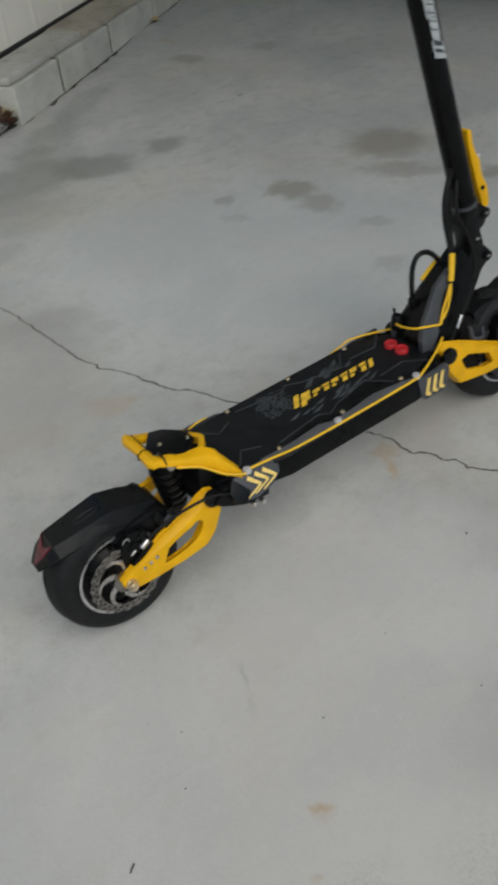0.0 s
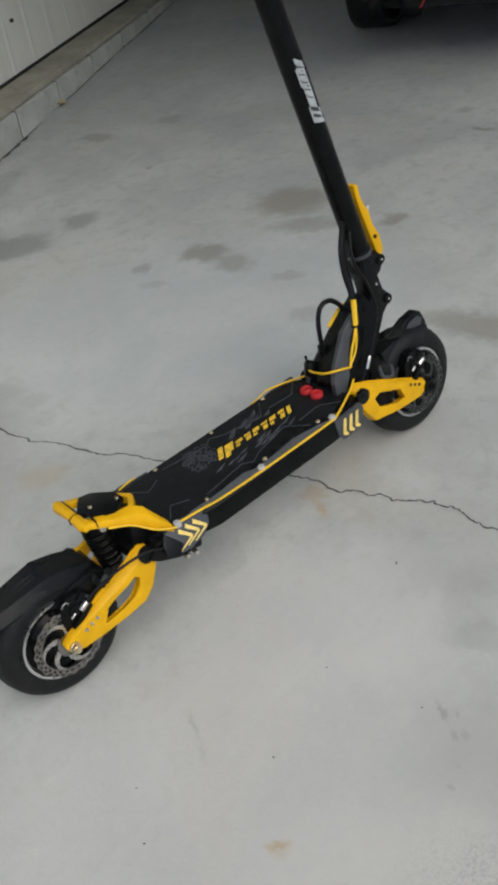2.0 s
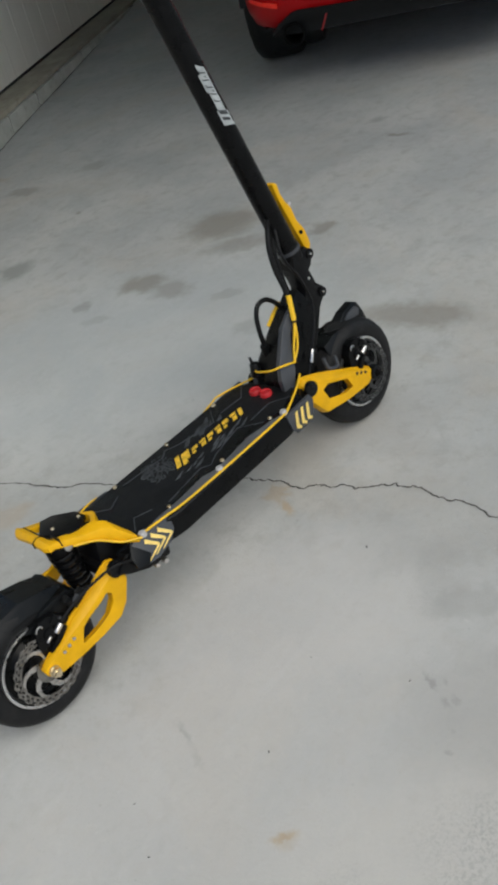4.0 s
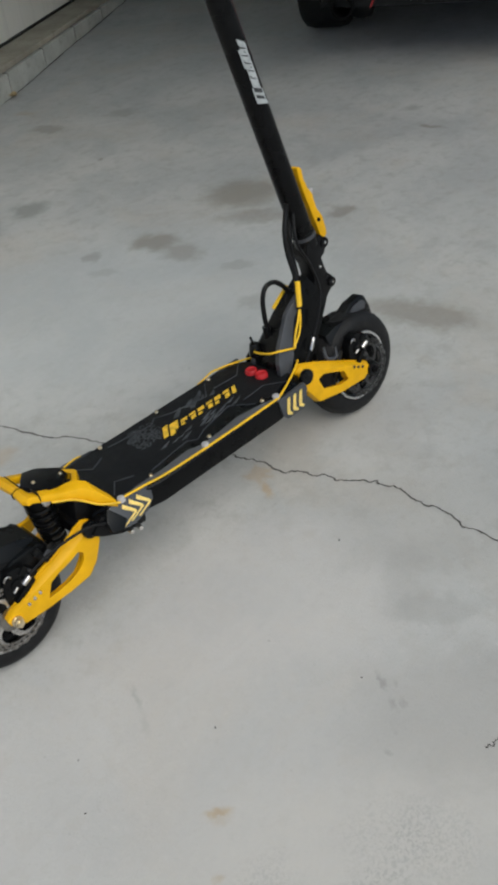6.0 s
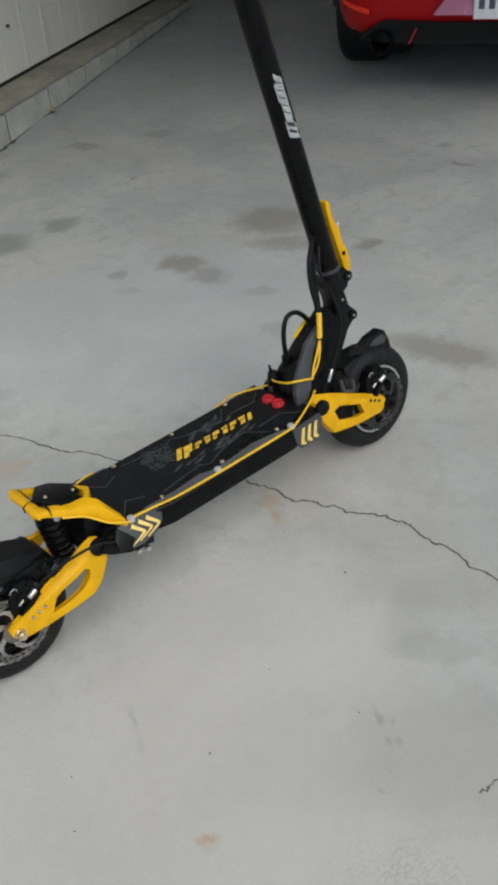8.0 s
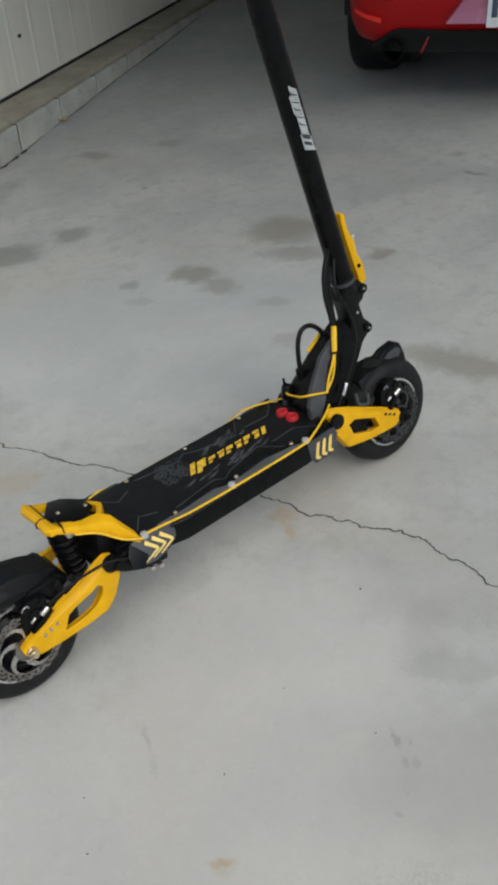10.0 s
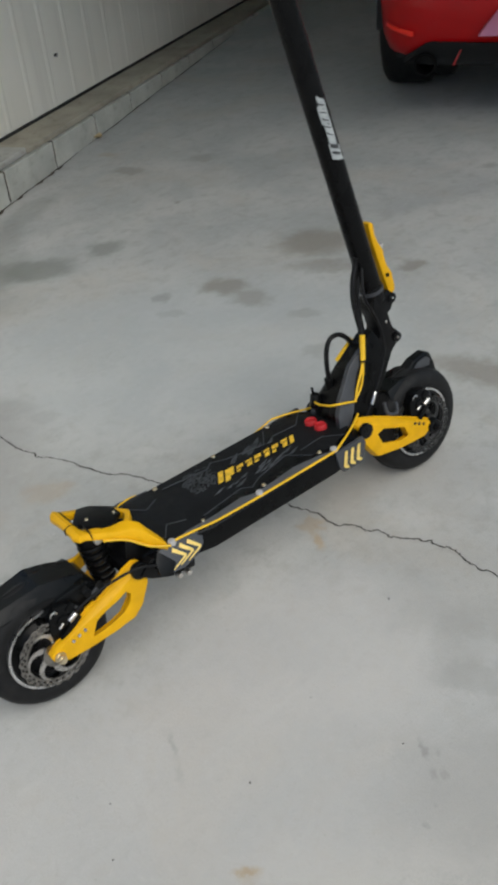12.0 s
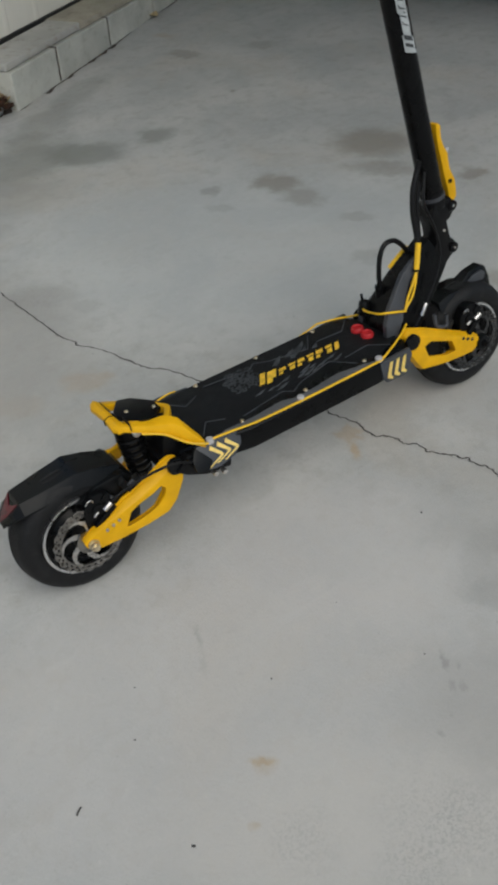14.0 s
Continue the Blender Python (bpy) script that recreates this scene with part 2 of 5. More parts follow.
# stains and broad tones in the slab: middle, half-lengths, turn in degrees, strength, colour
# the broad warm, cool and dull grey tones paint in the slab's light falloff
DAMP, RUST, GREY, MOSS, SHADE_GREY, NEAR_WARM_LIGHT, FAR_COOL_LIGHT, BEIGE = (0.150, 0.132, 0.104), (0.32, 0.23, 0.125), (0.215, 0.21, 0.197), (0.14, 0.146, 0.128), (0.250, 0.242, 0.226), (0.450, 0.424, 0.398), (0.385, 0.408, 0.415), (0.42, 0.395, 0.355)
STAINS_AND_LIGHT = [
    (0.08, -0.46, 0.62, 0.34, -32, 0.40, NEAR_WARM_LIGHT), (0.95, 0.78, 0.75, 0.50, -40, 0.40, FAR_COOL_LIGHT), (0.42, -0.26, 0.32, 0.20, -35, 0.42, NEAR_WARM_LIGHT), (0.20, -0.80, 0.50, 0.20, -32, 0.40, BEIGE),
    (1.112, 1.650, 0.072, 0.064, -48, 0.55, MOSS), (1.641, 1.087, 0.15, 0.115, -42, 0.56, DAMP),
    (1.545, 0.910, 0.135, 0.055, -50, 0.38, DAMP), (1.215, 1.065, 0.085, 0.065, -60, 0.58, DAMP),
    (1.225, 0.930, 0.075, 0.060, -70, 0.44, DAMP), (1.030, 1.151, 0.036, 0.034, -45, 0.6, GREY),
    (0.60, 1.77, 0.27, 0.14, -12, 0.55, MOSS), (0.76, 1.88, 0.15, 0.10, -30, 0.32, MOSS), (0.85, 1.68, 0.15, 0.10, -40, 0.60, MOSS), (0.84, 2.02, 0.20, 0.10, 35, 0.36, MOSS), (0.30, 1.62, 0.22, 0.10, 20, 0.35, MOSS), (0.33, 1.36, 0.12, 0.07, 10, 0.35, GREY), (1.10, 2.22, 0.22, 0.07, 35, 0.30, MOSS), (1.372, 0.112, 0.17, 0.070, -72, 0.52, DAMP),
    (1.722, 0.705, 0.050, 0.045, -42, 0.52, DAMP), (0.046, -0.522, 0.026, 0.008, -37, 0.62, RUST), (0.042, -0.530, 0.022, 0.014, -37, 0.25, RUST), (-0.022, -0.597, 0.012, 0.008, -40, 0.35, RUST),
    (0.27, 0.525, 0.07, 0.05, -45, 0.3, RUST), (0.085, 0.545, 0.08, 0.05, -30, 0.2, RUST), (0.20, 0.98, 0.09, 0.05, 0, 0.25, GREY), (0.613, -0.060, 0.012, 0.030, -28, 0.62, RUST), (0.640, -0.010, 0.020, 0.035, -35, 0.42, RUST),
    (1.145, 0.53, 0.05, 0.04, -40, 0.35, GREY), (0.398, -0.556, 0.006, 0.024, -30, 0.62, GREY), (0.376, -0.598, 0.007, 0.013, -30, 0.5, GREY), (0.388, -0.611, 0.006, 0.012, -30, 0.5, GREY), (0.410, -0.577, 0.004, 0.012, -30, 0.4, GREY), (0.301, -0.651, 0.006, 0.008, 0, 0.5, GREY), (0.335, -0.638, 0.006, 0.006, 0, 0.35, GREY), (0.62, -0.36, 0.10, 0.05, -40, 0.14, GREY), (0.45, 1.58, 0.30, 0.16, -20, 0.25, MOSS), (0.10, 0.78, 0.40, 0.28, 65, 0.52, SHADE_GREY), (0.92, -0.02, 0.22, 0.13, -45, 0.30, SHADE_GREY), (0.46, -0.72, 0.24, 0.14, -40, 0.44, SHADE_GREY), (0.615, -0.44, 0.045, 0.10, -40, 0.22, SHADE_GREY), (0.80, -0.40, 0.26, 0.19, -60, 0.26, SHADE_GREY),
    (1.27, 0.725, 0.06, 0.025, -40, 0.4, GREY), (0.70, -0.43, 0.10, 0.05, -20, 0.12, GREY),
    (0.50, 1.62, 0.16, 0.06, -25, 0.35, GREY), (1.62, 2.28, 0.09, 0.04, -63, 0.4, DAMP), (1.68, 2.55, 0.06, 0.03, -50, 0.3, RUST), (1.92, 2.145, 0.06, 0.05, -50, 0.3, DAMP), (1.544, 1.80, 0.015, 0.012, 0, 0.5, DAMP), (0.99, 1.03, 0.05, 0.025, -40, 0.3, GREY), (0.41, 0.83, 0.04, 0.025, -30, 0.2, GREY), (0.58, -0.52, 0.10, 0.035, -50, 0.3, GREY), (0.90, -0.20, 0.10, 0.04, -60, 0.16, GREY),
    (0.090, -0.262, 0.006, 0.032, -22, 0.4, GREY), (0.066, -0.316, 0.008, 0.026, -30, 0.22, GREY), (2.575, 1.085, 0.05, 0.022, -57, 0.5, GREY),
    (2.46, 0.90, 0.022, 0.05, 10, 0.55, DAMP), (0.33, 0.95, 0.12, 0.06, -30, 0.3, GREY),
]


# patches where the skin of the slab has scaled off: middle and radius
ROUGH = [(0.185, -0.745, 0.10), (0.245, -0.785, 0.09), (0.30, 0.95, 0.16), (0.02, -0.66, 0.07), (0.66, 0.95, 0.12), (0.12, -0.79, 0.07)]


def slab_material():
    """Broom-finished concrete: cloudy tone, blooms, pores, scuffs, and the stains and painted light above."""
    m, t, p = graph("stained_concrete_slab")
    at = t.nodes.new("ShaderNodeTexCoord").outputs["Object"]
    huge, wide = noise_at(t, at, 0.7, 3.0), noise_at(t, at, 3.2, 6.0, 0.6, 0.4)
    mid, fine, speck = noise_at(t, at, 17.0, 6.0, 0.65), noise_at(t, at, 130.0, 5.0, 0.7), noise_at(t, at, 420.0, 2.0)
    c = mixed(t, stepped(t, wide, 0.30, 0.70), (0.372, 0.378, 0.368), (0.490, 0.484, 0.460))
    c = mixed(t, stepped(t, huge, 0.35, 0.7, 0.0, 0.5), c, (0.405, 0.415, 0.41))
    c = mixed(t, stepped(t, mid, 0.47, 0.70, 0.0, 0.46), c, (0.31, 0.30, 0.275))
    c = mixed(t, stepped(t, mid, 0.25, 0.42, 0.28, 0.0), c, (0.51, 0.505, 0.485))
    warm = noise_at(t, at, 2.1, 5.0, 0.65, 0.8)
    c = mixed(t, stepped(t, warm, 0.48, 0.70, 0.0, 0.46), c, (0.45, 0.412, 0.355))
    trowel = t.nodes.new("ShaderNodeMapping")
    trowel.inputs["Rotation"].default_value = (0, 0, radians(38))
    trowel.inputs["Scale"].default_value = (3.0, 17.0, 1.0)
    t.links.new(at, trowel.inputs[0])
    drag = noise_at(t, trowel.outputs[0], 1.0, 6.0, 0.7, 0.6)
    c = mixed(t, stepped(t, drag, 0.56, 0.72, 0.0, 0.24), c, (0.53, 0.53, 0.515))
    c = mixed(t, stepped(t, drag, 0.28, 0.42, 0.18, 0.0), c, (0.30, 0.295, 0.28))
    c = mixed(t, stepped(t, fine, 0.56, 0.76, 0.0, 0.42), c, (0.28, 0.275, 0.26))
    c = mixed(t, stepped(t, fine, 0.24, 0.40, 0.35, 0.0), c, (0.54, 0.535, 0.51))
    c = mixed(t, stepped(t, speck, 0.66, 0.74, 0.0, 0.65), c, (0.17, 0.165, 0.155))
    blotch = noise_at(t, at, 44.0, 4.0, 0.6, 0.5)
    c = mixed(t, stepped(t, blotch, 0.52, 0.68, 0.0, 0.24), c, (0.33, 0.315, 0.29))
    c = mixed(t, stepped(t, blotch, 0.30, 0.44, 0.20, 0.0), c, (0.53, 0.52, 0.495))
    pits = noise_at(t, at, 62.0, 3.0, 0.5)
    c = mixed(t, stepped(t, pits, 0.70, 0.76, 0.0, 0.5), c, (0.20, 0.195, 0.18))
    c = mixed(t, stepped(t, pits, 0.24, 0.30, 0.4, 0.0), c, (0.58, 0.575, 0.555))
    warp = node(t, "ShaderNodeTexNoise", Scale=14.0, Detail=5.0, Roughness=0.62)
    t.links.new(at, warp.inputs["Vector"])
    off = t.nodes.new("ShaderNodeVectorMath")
    off.operation = "MULTIPLY_ADD"
    t.links.new(warp.outputs["Color"], off.inputs[0])
    off.inputs[1].default_value = (0.115, 0.115, 0)
    t.links.new(at, off.inputs[2])
    ripple = node(t, "ShaderNodeTexNoise", Scale=70.0, Detail=4.0, Roughness=0.6)
    t.links.new(at, ripple.inputs["Vector"])
    near = t.nodes.new("ShaderNodeVectorMath")
    near.operation = "MULTIPLY_ADD"
    t.links.new(ripple.outputs["Color"], near.inputs[0])
    near.inputs[1].default_value = (0.024, 0.024, 0)
    t.links.new(at, near.inputs[2])
    for x, y, a, b, turn, strength, colour in STAINS_AND_LIGHT:
        small = min(a, b) < 0.02
        place = t.nodes.new("ShaderNodeMapping")
        place.vector_type = "TEXTURE"
        place.inputs["Location"].default_value = (x + 0.012, y + 0.012, 0) if small else (x + 0.0575, y + 0.0575, 0)
        place.inputs["Rotation"].default_value = (0, 0, radians(turn))
        place.inputs["Scale"].default_value = (a, b, 1)
        t.links.new((near if small else off).outputs[0], place.inputs[0])
        far = t.nodes.new("ShaderNodeVectorMath")
        far.operation = "LENGTH"
        t.links.new(place.outputs[0], far.inputs[0])
        inside = stepped(t, far.outputs["Value"], 0.15 if small else 0.50, 1.30 if small else 1.26, strength, 0.0)
        c = mixed(t, inside, c, mixed(t, mid, colour, tuple(min(1, v * 1.5) for v in colour)))
    scab = noise_at(t, at, 170.0, 3.0, 0.7, 0.8)
    for x, y, r in ROUGH:
        place = t.nodes.new("ShaderNodeVectorMath")
        place.operation = "DISTANCE"
        t.links.new(off.outputs[0], place.inputs[0])
        place.inputs[1].default_value = (x + 0.0575, y + 0.0575, 0)
        spots = t.nodes.new("ShaderNodeMath")
        spots.operation = "MULTIPLY"
        t.links.new(stepped(t, place.outputs["Value"], r * 0.3, r, 0.24, 0.0), spots.inputs[0])
        t.links.new(stepped(t, scab, 0.46, 0.60), spots.inputs[1])
        c = mixed(t, spots.outputs[0], c, (0.26, 0.255, 0.24))
    t.links.new(c, p.inputs["Base Color"])
    t.links.new(stepped(t, wide, 0.3, 0.7, 0.62, 0.8), p.inputs["Roughness"])
    p.inputs["Specular IOR Level"].default_value = 0.35
    bumped(t, p, fine, 0.4, 0.003)
    return m


SLAB = slab_material()


# ---- mesh building ----
def part(name, bm, material, parent=None, label="", angle=35):
    """Links a bmesh as one mesh object under a thing or a part."""
    bmesh.ops.recalc_face_normals(bm, faces=bm.faces)
    me = bpy.data.meshes.new(name)
    bm.to_mesh(me)
    bm.free()
    me.materials.append(material)
    for poly in me.polygons:
        poly.use_smooth = True
    me.set_sharp_from_angle(angle=radians(angle))
    ob = new(name, me)
    if parent:
        ob.parent = parent
    if label:
        ob["label"] = label
    return ob


def empty(name, m, label, category, group="", kind=""):
    ob = new(name)
    ob.empty_display_size = 0.1
    ob.matrix_basis = m
    return tagged(ob, label, category, group, kind)


def soften(bm, width, segments=2, least=25):
    edges = [e for e in bm.edges if len(e.link_faces) == 2 and e.calc_face_angle(0) > radians(least)]
    if edges and width:
        bmesh.ops.bevel(bm, geom=edges, offset=width, segments=segments, affect="EDGES", profile=0.6, clamp_overlap=True)
    return bm


def box(size, at=(0, 0, 0), turn=(0, 0, 0), bevel=0.0, bm=None):
    own = bmesh.new()
    bmesh.ops.create_cube(own, size=1.0)
    bmesh.ops.scale(own, vec=size, verts=own.verts)
    soften(own, bevel)
    bmesh.ops.transform(own, matrix=pose(*at, *turn), verts=own.verts)
    return merged(bm, own)


def merged(bm, own):
    if bm is None:
        return own
    me = bpy.data.meshes.new("tmp")
    own.to_mesh(me)
    own.free()
    bm.from_mesh(me)
    bpy.data.meshes.remove(me)
    return bm


def prism(outline, y0, y1, bevel=0.0, hole=(), axes="xz", bm=None):
    """A plate of the given outline in the plane of axes, from y0 to y1 on the third axis, with an opening through it if given."""
    own = bmesh.new()
    put = {"xz": lambda a, b, d: (a, d, b), "xy": lambda a, b, d: (a, b, d), "yz": lambda a, b, d: (d, a, b)}[axes]
    edges = []
    for loop in (outline, hole):
        vs = [own.verts.new(put(a, b, y0)) for a, b in loop]
        edges += [own.edges.new((vs[i], vs[(i + 1) % len(vs)])) for i in range(len(vs))]
    bmesh.ops.triangle_fill(own, edges=edges, use_beauty=True)
    bmesh.ops.dissolve_limit(own, angle_limit=0.01, verts=own.verts, edges=own.edges) if not hole else None
    out = bmesh.ops.extrude_face_region(own, geom=list(own.faces))
    move = Vector(put(0, 0, y1)) - Vector(put(0, 0, y0))
    bmesh.ops.translate(own, vec=move, verts=[g for g in out["geom"] if isinstance(g, bmesh.types.BMVert)])
    bmesh.ops.recalc_face_normals(own, faces=own.faces)
    soften(own, bevel)
    return merged(bm, own)


def chamfered(inner, outer, y0, y1, hole_in, hole_out, bevel):
    """A plate whose outline and opening change from the inner face at y0 to the outer face at y1."""
    own = bmesh.new()
    rings = []
    for y, loops in ((y0, (inner, hole_in)), (y1, (outer, hole_out))):
        edges, made = [], []
        for loop in loops:
            vs = [own.verts.new((a, y, b)) for a, b in loop]
            made.append(vs)
            edges += [own.edges.new((vs[i], vs[(i + 1) % len(vs)])) for i in range(len(vs))]
        bmesh.ops.triangle_fill(own, edges=edges, use_beauty=True)
        rings.append(made)
    for a, b in zip(*rings):
        for i in range(len(a)):
            j = (i + 1) % len(a)
            own.faces.new((a[i], a[j], b[j], b[i]))
    bmesh.ops.recalc_face_normals(own, faces=own.faces)
    return soften(own, bevel)


def lathe(profile, at, axis="y", segments=48, bm=None, closed=True):
    """Turns a profile of (radius, along) round an axis through at."""
    own = bmesh.new()
    rings = []
    for k in range(segments):
        a = 2 * math.pi * k / segments
        ring = []
        for r, h in profile:
            u, v = r * math.cos(a), r * math.sin(a)
            ring.append(own.verts.new({"y": (u, h, v), "z": (u, v, h), "x": (h, u, v)}[axis]))
        rings.append(ring)
    count = len(profile)
    for k in range(segments):
        a, b = rings[k], rings[(k + 1) % segments]
        for i in range(count if closed else count - 1):
            j = (i + 1) % count
            own.faces.new((a[i], a[j], b[j], b[i]))
    bmesh.ops.remove_doubles(own, verts=own.verts, dist=1e-6)
    bmesh.ops.translate(own, vec=at, verts=own.verts)
    return merged(bm, own)


def rod(a, b, r, r2=None, segments=16, bevel=0.0, bm=None):
    """A round bar from a to b."""
    a, b = Vector(a), Vector(b)
    own = bmesh.new()
    bmesh.ops.create_cone(own, cap_ends=True, segments=segments, radius1=r, radius2=r if r2 is None else r2, depth=(b - a).length)
    soften(own, bevel, 2, 50)
    turn = (b - a).to_track_quat("Z", "Y").to_matrix().to_4x4()
    bmesh.ops.transform(own, matrix=Matrix.Translation((a + b) / 2) @ turn, verts=own.verts)
    return merged(bm, own)


def smooth_line(points, steps=6):
    """Points on a Catmull-Rom line through the given ones."""
    p = [Vector(v) for v in points]
    p = [2 * p[0] - p[1], *p, 2 * p[-1] - p[-2]]
    out = []
    for i in range(1, len(p) - 2):
        for k in range(steps):
            u = k / steps
            a, b, c, d = p[i - 1 : i + 3]
            out.append(0.5 * (2 * b + (c - a) * u + (2 * a - 5 * b + 4 * c - d) * u * u + (3 * b - a - 3 * c + d) * u**3))
    return [*out, p[-2]]


def tube(points, r, segments=10, steps=6, flat=1.0, bm=None):
    """A cable along a smooth line. flat squeezes its section."""
    own = bmesh.new()
    line = smooth_line(points, steps) if steps > 1 else [Vector(v) for v in points]
    side, rings = Vector((0, 1, 0)), []
    for i, c in enumerate(line):
        ahead = (line[min(i + 1, len(line) - 1)] - line[max(i - 1, 0)]).normalized()
        side = (side - ahead * side.dot(ahead)).normalized()
        up = ahead.cross(side)
        rings.append([own.verts.new(c + r * (math.cos(a) * side + flat * math.sin(a) * up)) for a in (2 * math.pi * k / segments for k in range(segments))])
    for a, b in zip(rings, rings[1:]):
        for k in range(segments):
            j = (k + 1) % segments
            own.faces.new((a[k], a[j], b[j], b[k]))
    own.faces.new(rings[0])
    own.faces.new(rings[-1])
    return merged(bm, own)


def loft(sections, bevel=0.0, caps=True, bm=None):
    """A skin over closed sections with equal numbers of points."""
    own = bmesh.new()
    rings = [[own.verts.new(v) for v in s] for s in sections]
    n = len(rings[0])
    for a, b in zip(rings, rings[1:]):
        for k in range(n):
            j = (k + 1) % n
            own.faces.new((a[k], a[j], b[j], b[k]))
    if caps:
        own.faces.new(rings[0])
        own.faces.new(rings[-1])
    bmesh.ops.recalc_face_normals(own, faces=own.faces)
    soften(own, bevel)
    return merged(bm, own)


def bolt_head(at, r, h, axis=(0, 0, 1), bm=None):
    """A domed hexagon socket screw."""
    a = Vector(at)
    d = Vector(axis).normalized()
    bm = rod(a, a + d * h, r, r * 0.8, 12, 0.0, bm)
    return rod(a + d * h, a + d * (h + 0.0006), r * 0.45, r * 0.45, 6, 0.0, bm)


# ---- ground and garage ----
bm = bmesh.new()
bmesh.ops.create_grid(bm, x_segments=2, y_segments=2, size=400)
ground = part("ground", bm, SLAB)
tagged(ground, "pale grey concrete slab with damp stains and fine cracks", "concrete ground", kind="structure")


def crack(points, width, seed):
    """A ragged split in the slab: a line broken up at two scales, of uneven width."""
    rng = random.Random(seed)
    line = [Vector((*p, 0)) for p in points]
    for jitter in (0.006, 0.004, 0.0025):
        out = [line[0]]
        for a, b in zip(line, line[1:]):
            across = Vector((-(b - a).y, (b - a).x, 0)).normalized()
            out += [(a + b) / 2 + across * rng.uniform(-jitter, jitter), b]
        line = out
    own = bmesh.new()
    pairs = []
    for i, c in enumerate(line):
        d = line[min(i + 1, len(line) - 1)] - line[max(i - 1, 0)]
        across = Vector((-d.y, d.x, 0)).normalized()
        w = width * rng.uniform(0.35, 1.0) * (0.25 if i in (0, len(line) - 1) else 1)
        pairs.append((own.verts.new(c + across * w / 2 + Vector((0, 0, 0.0006))), own.verts.new(c - across * w / 2 + Vector((0, 0, 0.0006)))))
    for (a, b), (c, d) in zip(pairs, pairs[1:]):
        own.faces.new((a, b, d, c))
    return own


FAR_CRACK = [(0.19, 1.235), (0.245, 1.099), (0.263, 1.029), (0.271, 0.940), (0.283, 0.858), (0.292, 0.785), (0.319, 0.690), (0.322, 0.664), (0.365, 0.597),
             (0.393, 0.515), (0.412, 0.475), (0.452, 0.422), (0.477, 0.362), (0.53, 0.265), (0.59, 0.185), (0.650, 0.079), (0.657, 0.044), (0.670, 0.017), (0.6725, -0.015),
             (0.678, -0.055), (0.705, -0.078), (0.707, -0.097), (0.729, -0.124), (0.7285, -0.156), (0.758, -0.191), (0.785, -0.226), (0.7825, -0.243), (0.798, -0.278),
             (0.788, -0.3145), (0.792, -0.357), (0.800, -0.390), (0.786, -0.444), (0.798, -0.494), (0.808, -0.60), (0.798, -0.72), (0.818, -0.86)]
part("crack", crack(FAR_CRACK, 0.0054, 3), CRACK, ground, "thin ragged crack in the slab")
part("crack", crack([(0.408, -0.760), (0.418, -0.762), (0.433, -0.764), (0.479, -0.779), (0.54, -0.789)], 0.0030, 5), CRACK, ground, "short crack in the slab")

def g_point(s, n):
    return (GARAGE @ Vector((s, n, 0)))[:2]


BASE_N, END, PITCH = 1.397, 1.893, 0.414  # foot of the low block wall, where it begins, the length of a block with its joint
WALL_N, CORNER = 1.60, 2.10
# the slab rises into the garage while the courses stay level: they sink along s
LEVEL = GARAGE @ pose(2.0, 0, 0, 0, 1.95, 0) @ pose(-2.0, 0, 0)


def flat_box(s0, s1, n0, n1, z0, z1, bevel=0.0, bm=None):
    return box((s1 - s0, n1 - n0, z1 - z0), ((s0 + s1) / 2, (n0 + n1) / 2, (z0 + z1) / 2), bevel=bevel, bm=bm)


# clad side wall: flat sheet with narrow upright ribs
def cladding():
    own = bmesh.new()
    line = [(CORNER, 0.0)]
    s = 2.1935
    while s < 9.2:
        line += [(s - 0.022, 0.0), (s - 0.009, -0.0024), (s + 0.007, -0.0024), (s + 0.016, 0.0)]
        s += 0.2135
    line.append((9.3, 0.0))
    rows = []
    for z in (0.170, 2.9):
        rows.append([own.verts.new((a, WALL_N + b, z)) for a, b in line])
    rows.append([own.verts.new((v.co.x, WALL_N + 0.09, 2.9)) for v in rows[1]])
    rows.append([own.verts.new((v.co.x, WALL_N + 0.09, 0.170)) for v in rows[0]])
    for a, b in zip(rows, rows[1:] + rows[:1]):
        for i in range(len(line) - 1):
            own.faces.new((a[i], a[i + 1], b[i + 1], b[i]))
    own.faces.new([r[0] for r in rows])
    own.faces.new([r[-1] for r in rows])
    return own


wall = part("wall_west", cladding(), CLADDING, angle=3)
wall.matrix_basis = LEVEL
tagged(wall, "cream ribbed metal cladding wall standing on a low block base", "wall", kind="structure")
b = rod((3.122, WALL_N - 0.012, 0.396), (3.122, WALL_N + 0.004, 0.396), 0.0075, bm=rod((3.119, WALL_N - 0.013, 0.388), (3.125, WALL_N - 0.013, 0.406), 0.0032))
part("wall_screw", b, DEBRIS, wall, "rusty dark screw in the cladding")

foot = crack([g_point(s, BASE_N - 0.003 + 0.004 * math.sin(7 * s)) for s in (1.90, 1.98, 2.1, 2.27, 2.4, 2.6, 2.8, 3.0, 3.3, 3.7, 4.2, 5.0)], 0.009, 8)
part("dirt_line", foot, SOIL, ground, "ragged line of dark dirt along the foot of the blocks")
for s in (2.262, 2.10, 2.62, 2.44, 2.54):
    clod = crack([g_point(s - 0.03, BASE_N - 0.012), g_point(s, BASE_N - 0.016), g_point(s + 0.025, BASE_N - 0.006)], 0.020, int(s * 100))
    bmesh.ops.translate(clod, vec=(0, 0, 0.0006), verts=clod.verts)
    part("dirt_patch", clod, SOIL, ground, "dark dirt gathered at a joint")

block_wall = empty("block_base", LEVEL, "low wall of pale concrete blocks with dirty joints", "block wall", kind="structure")
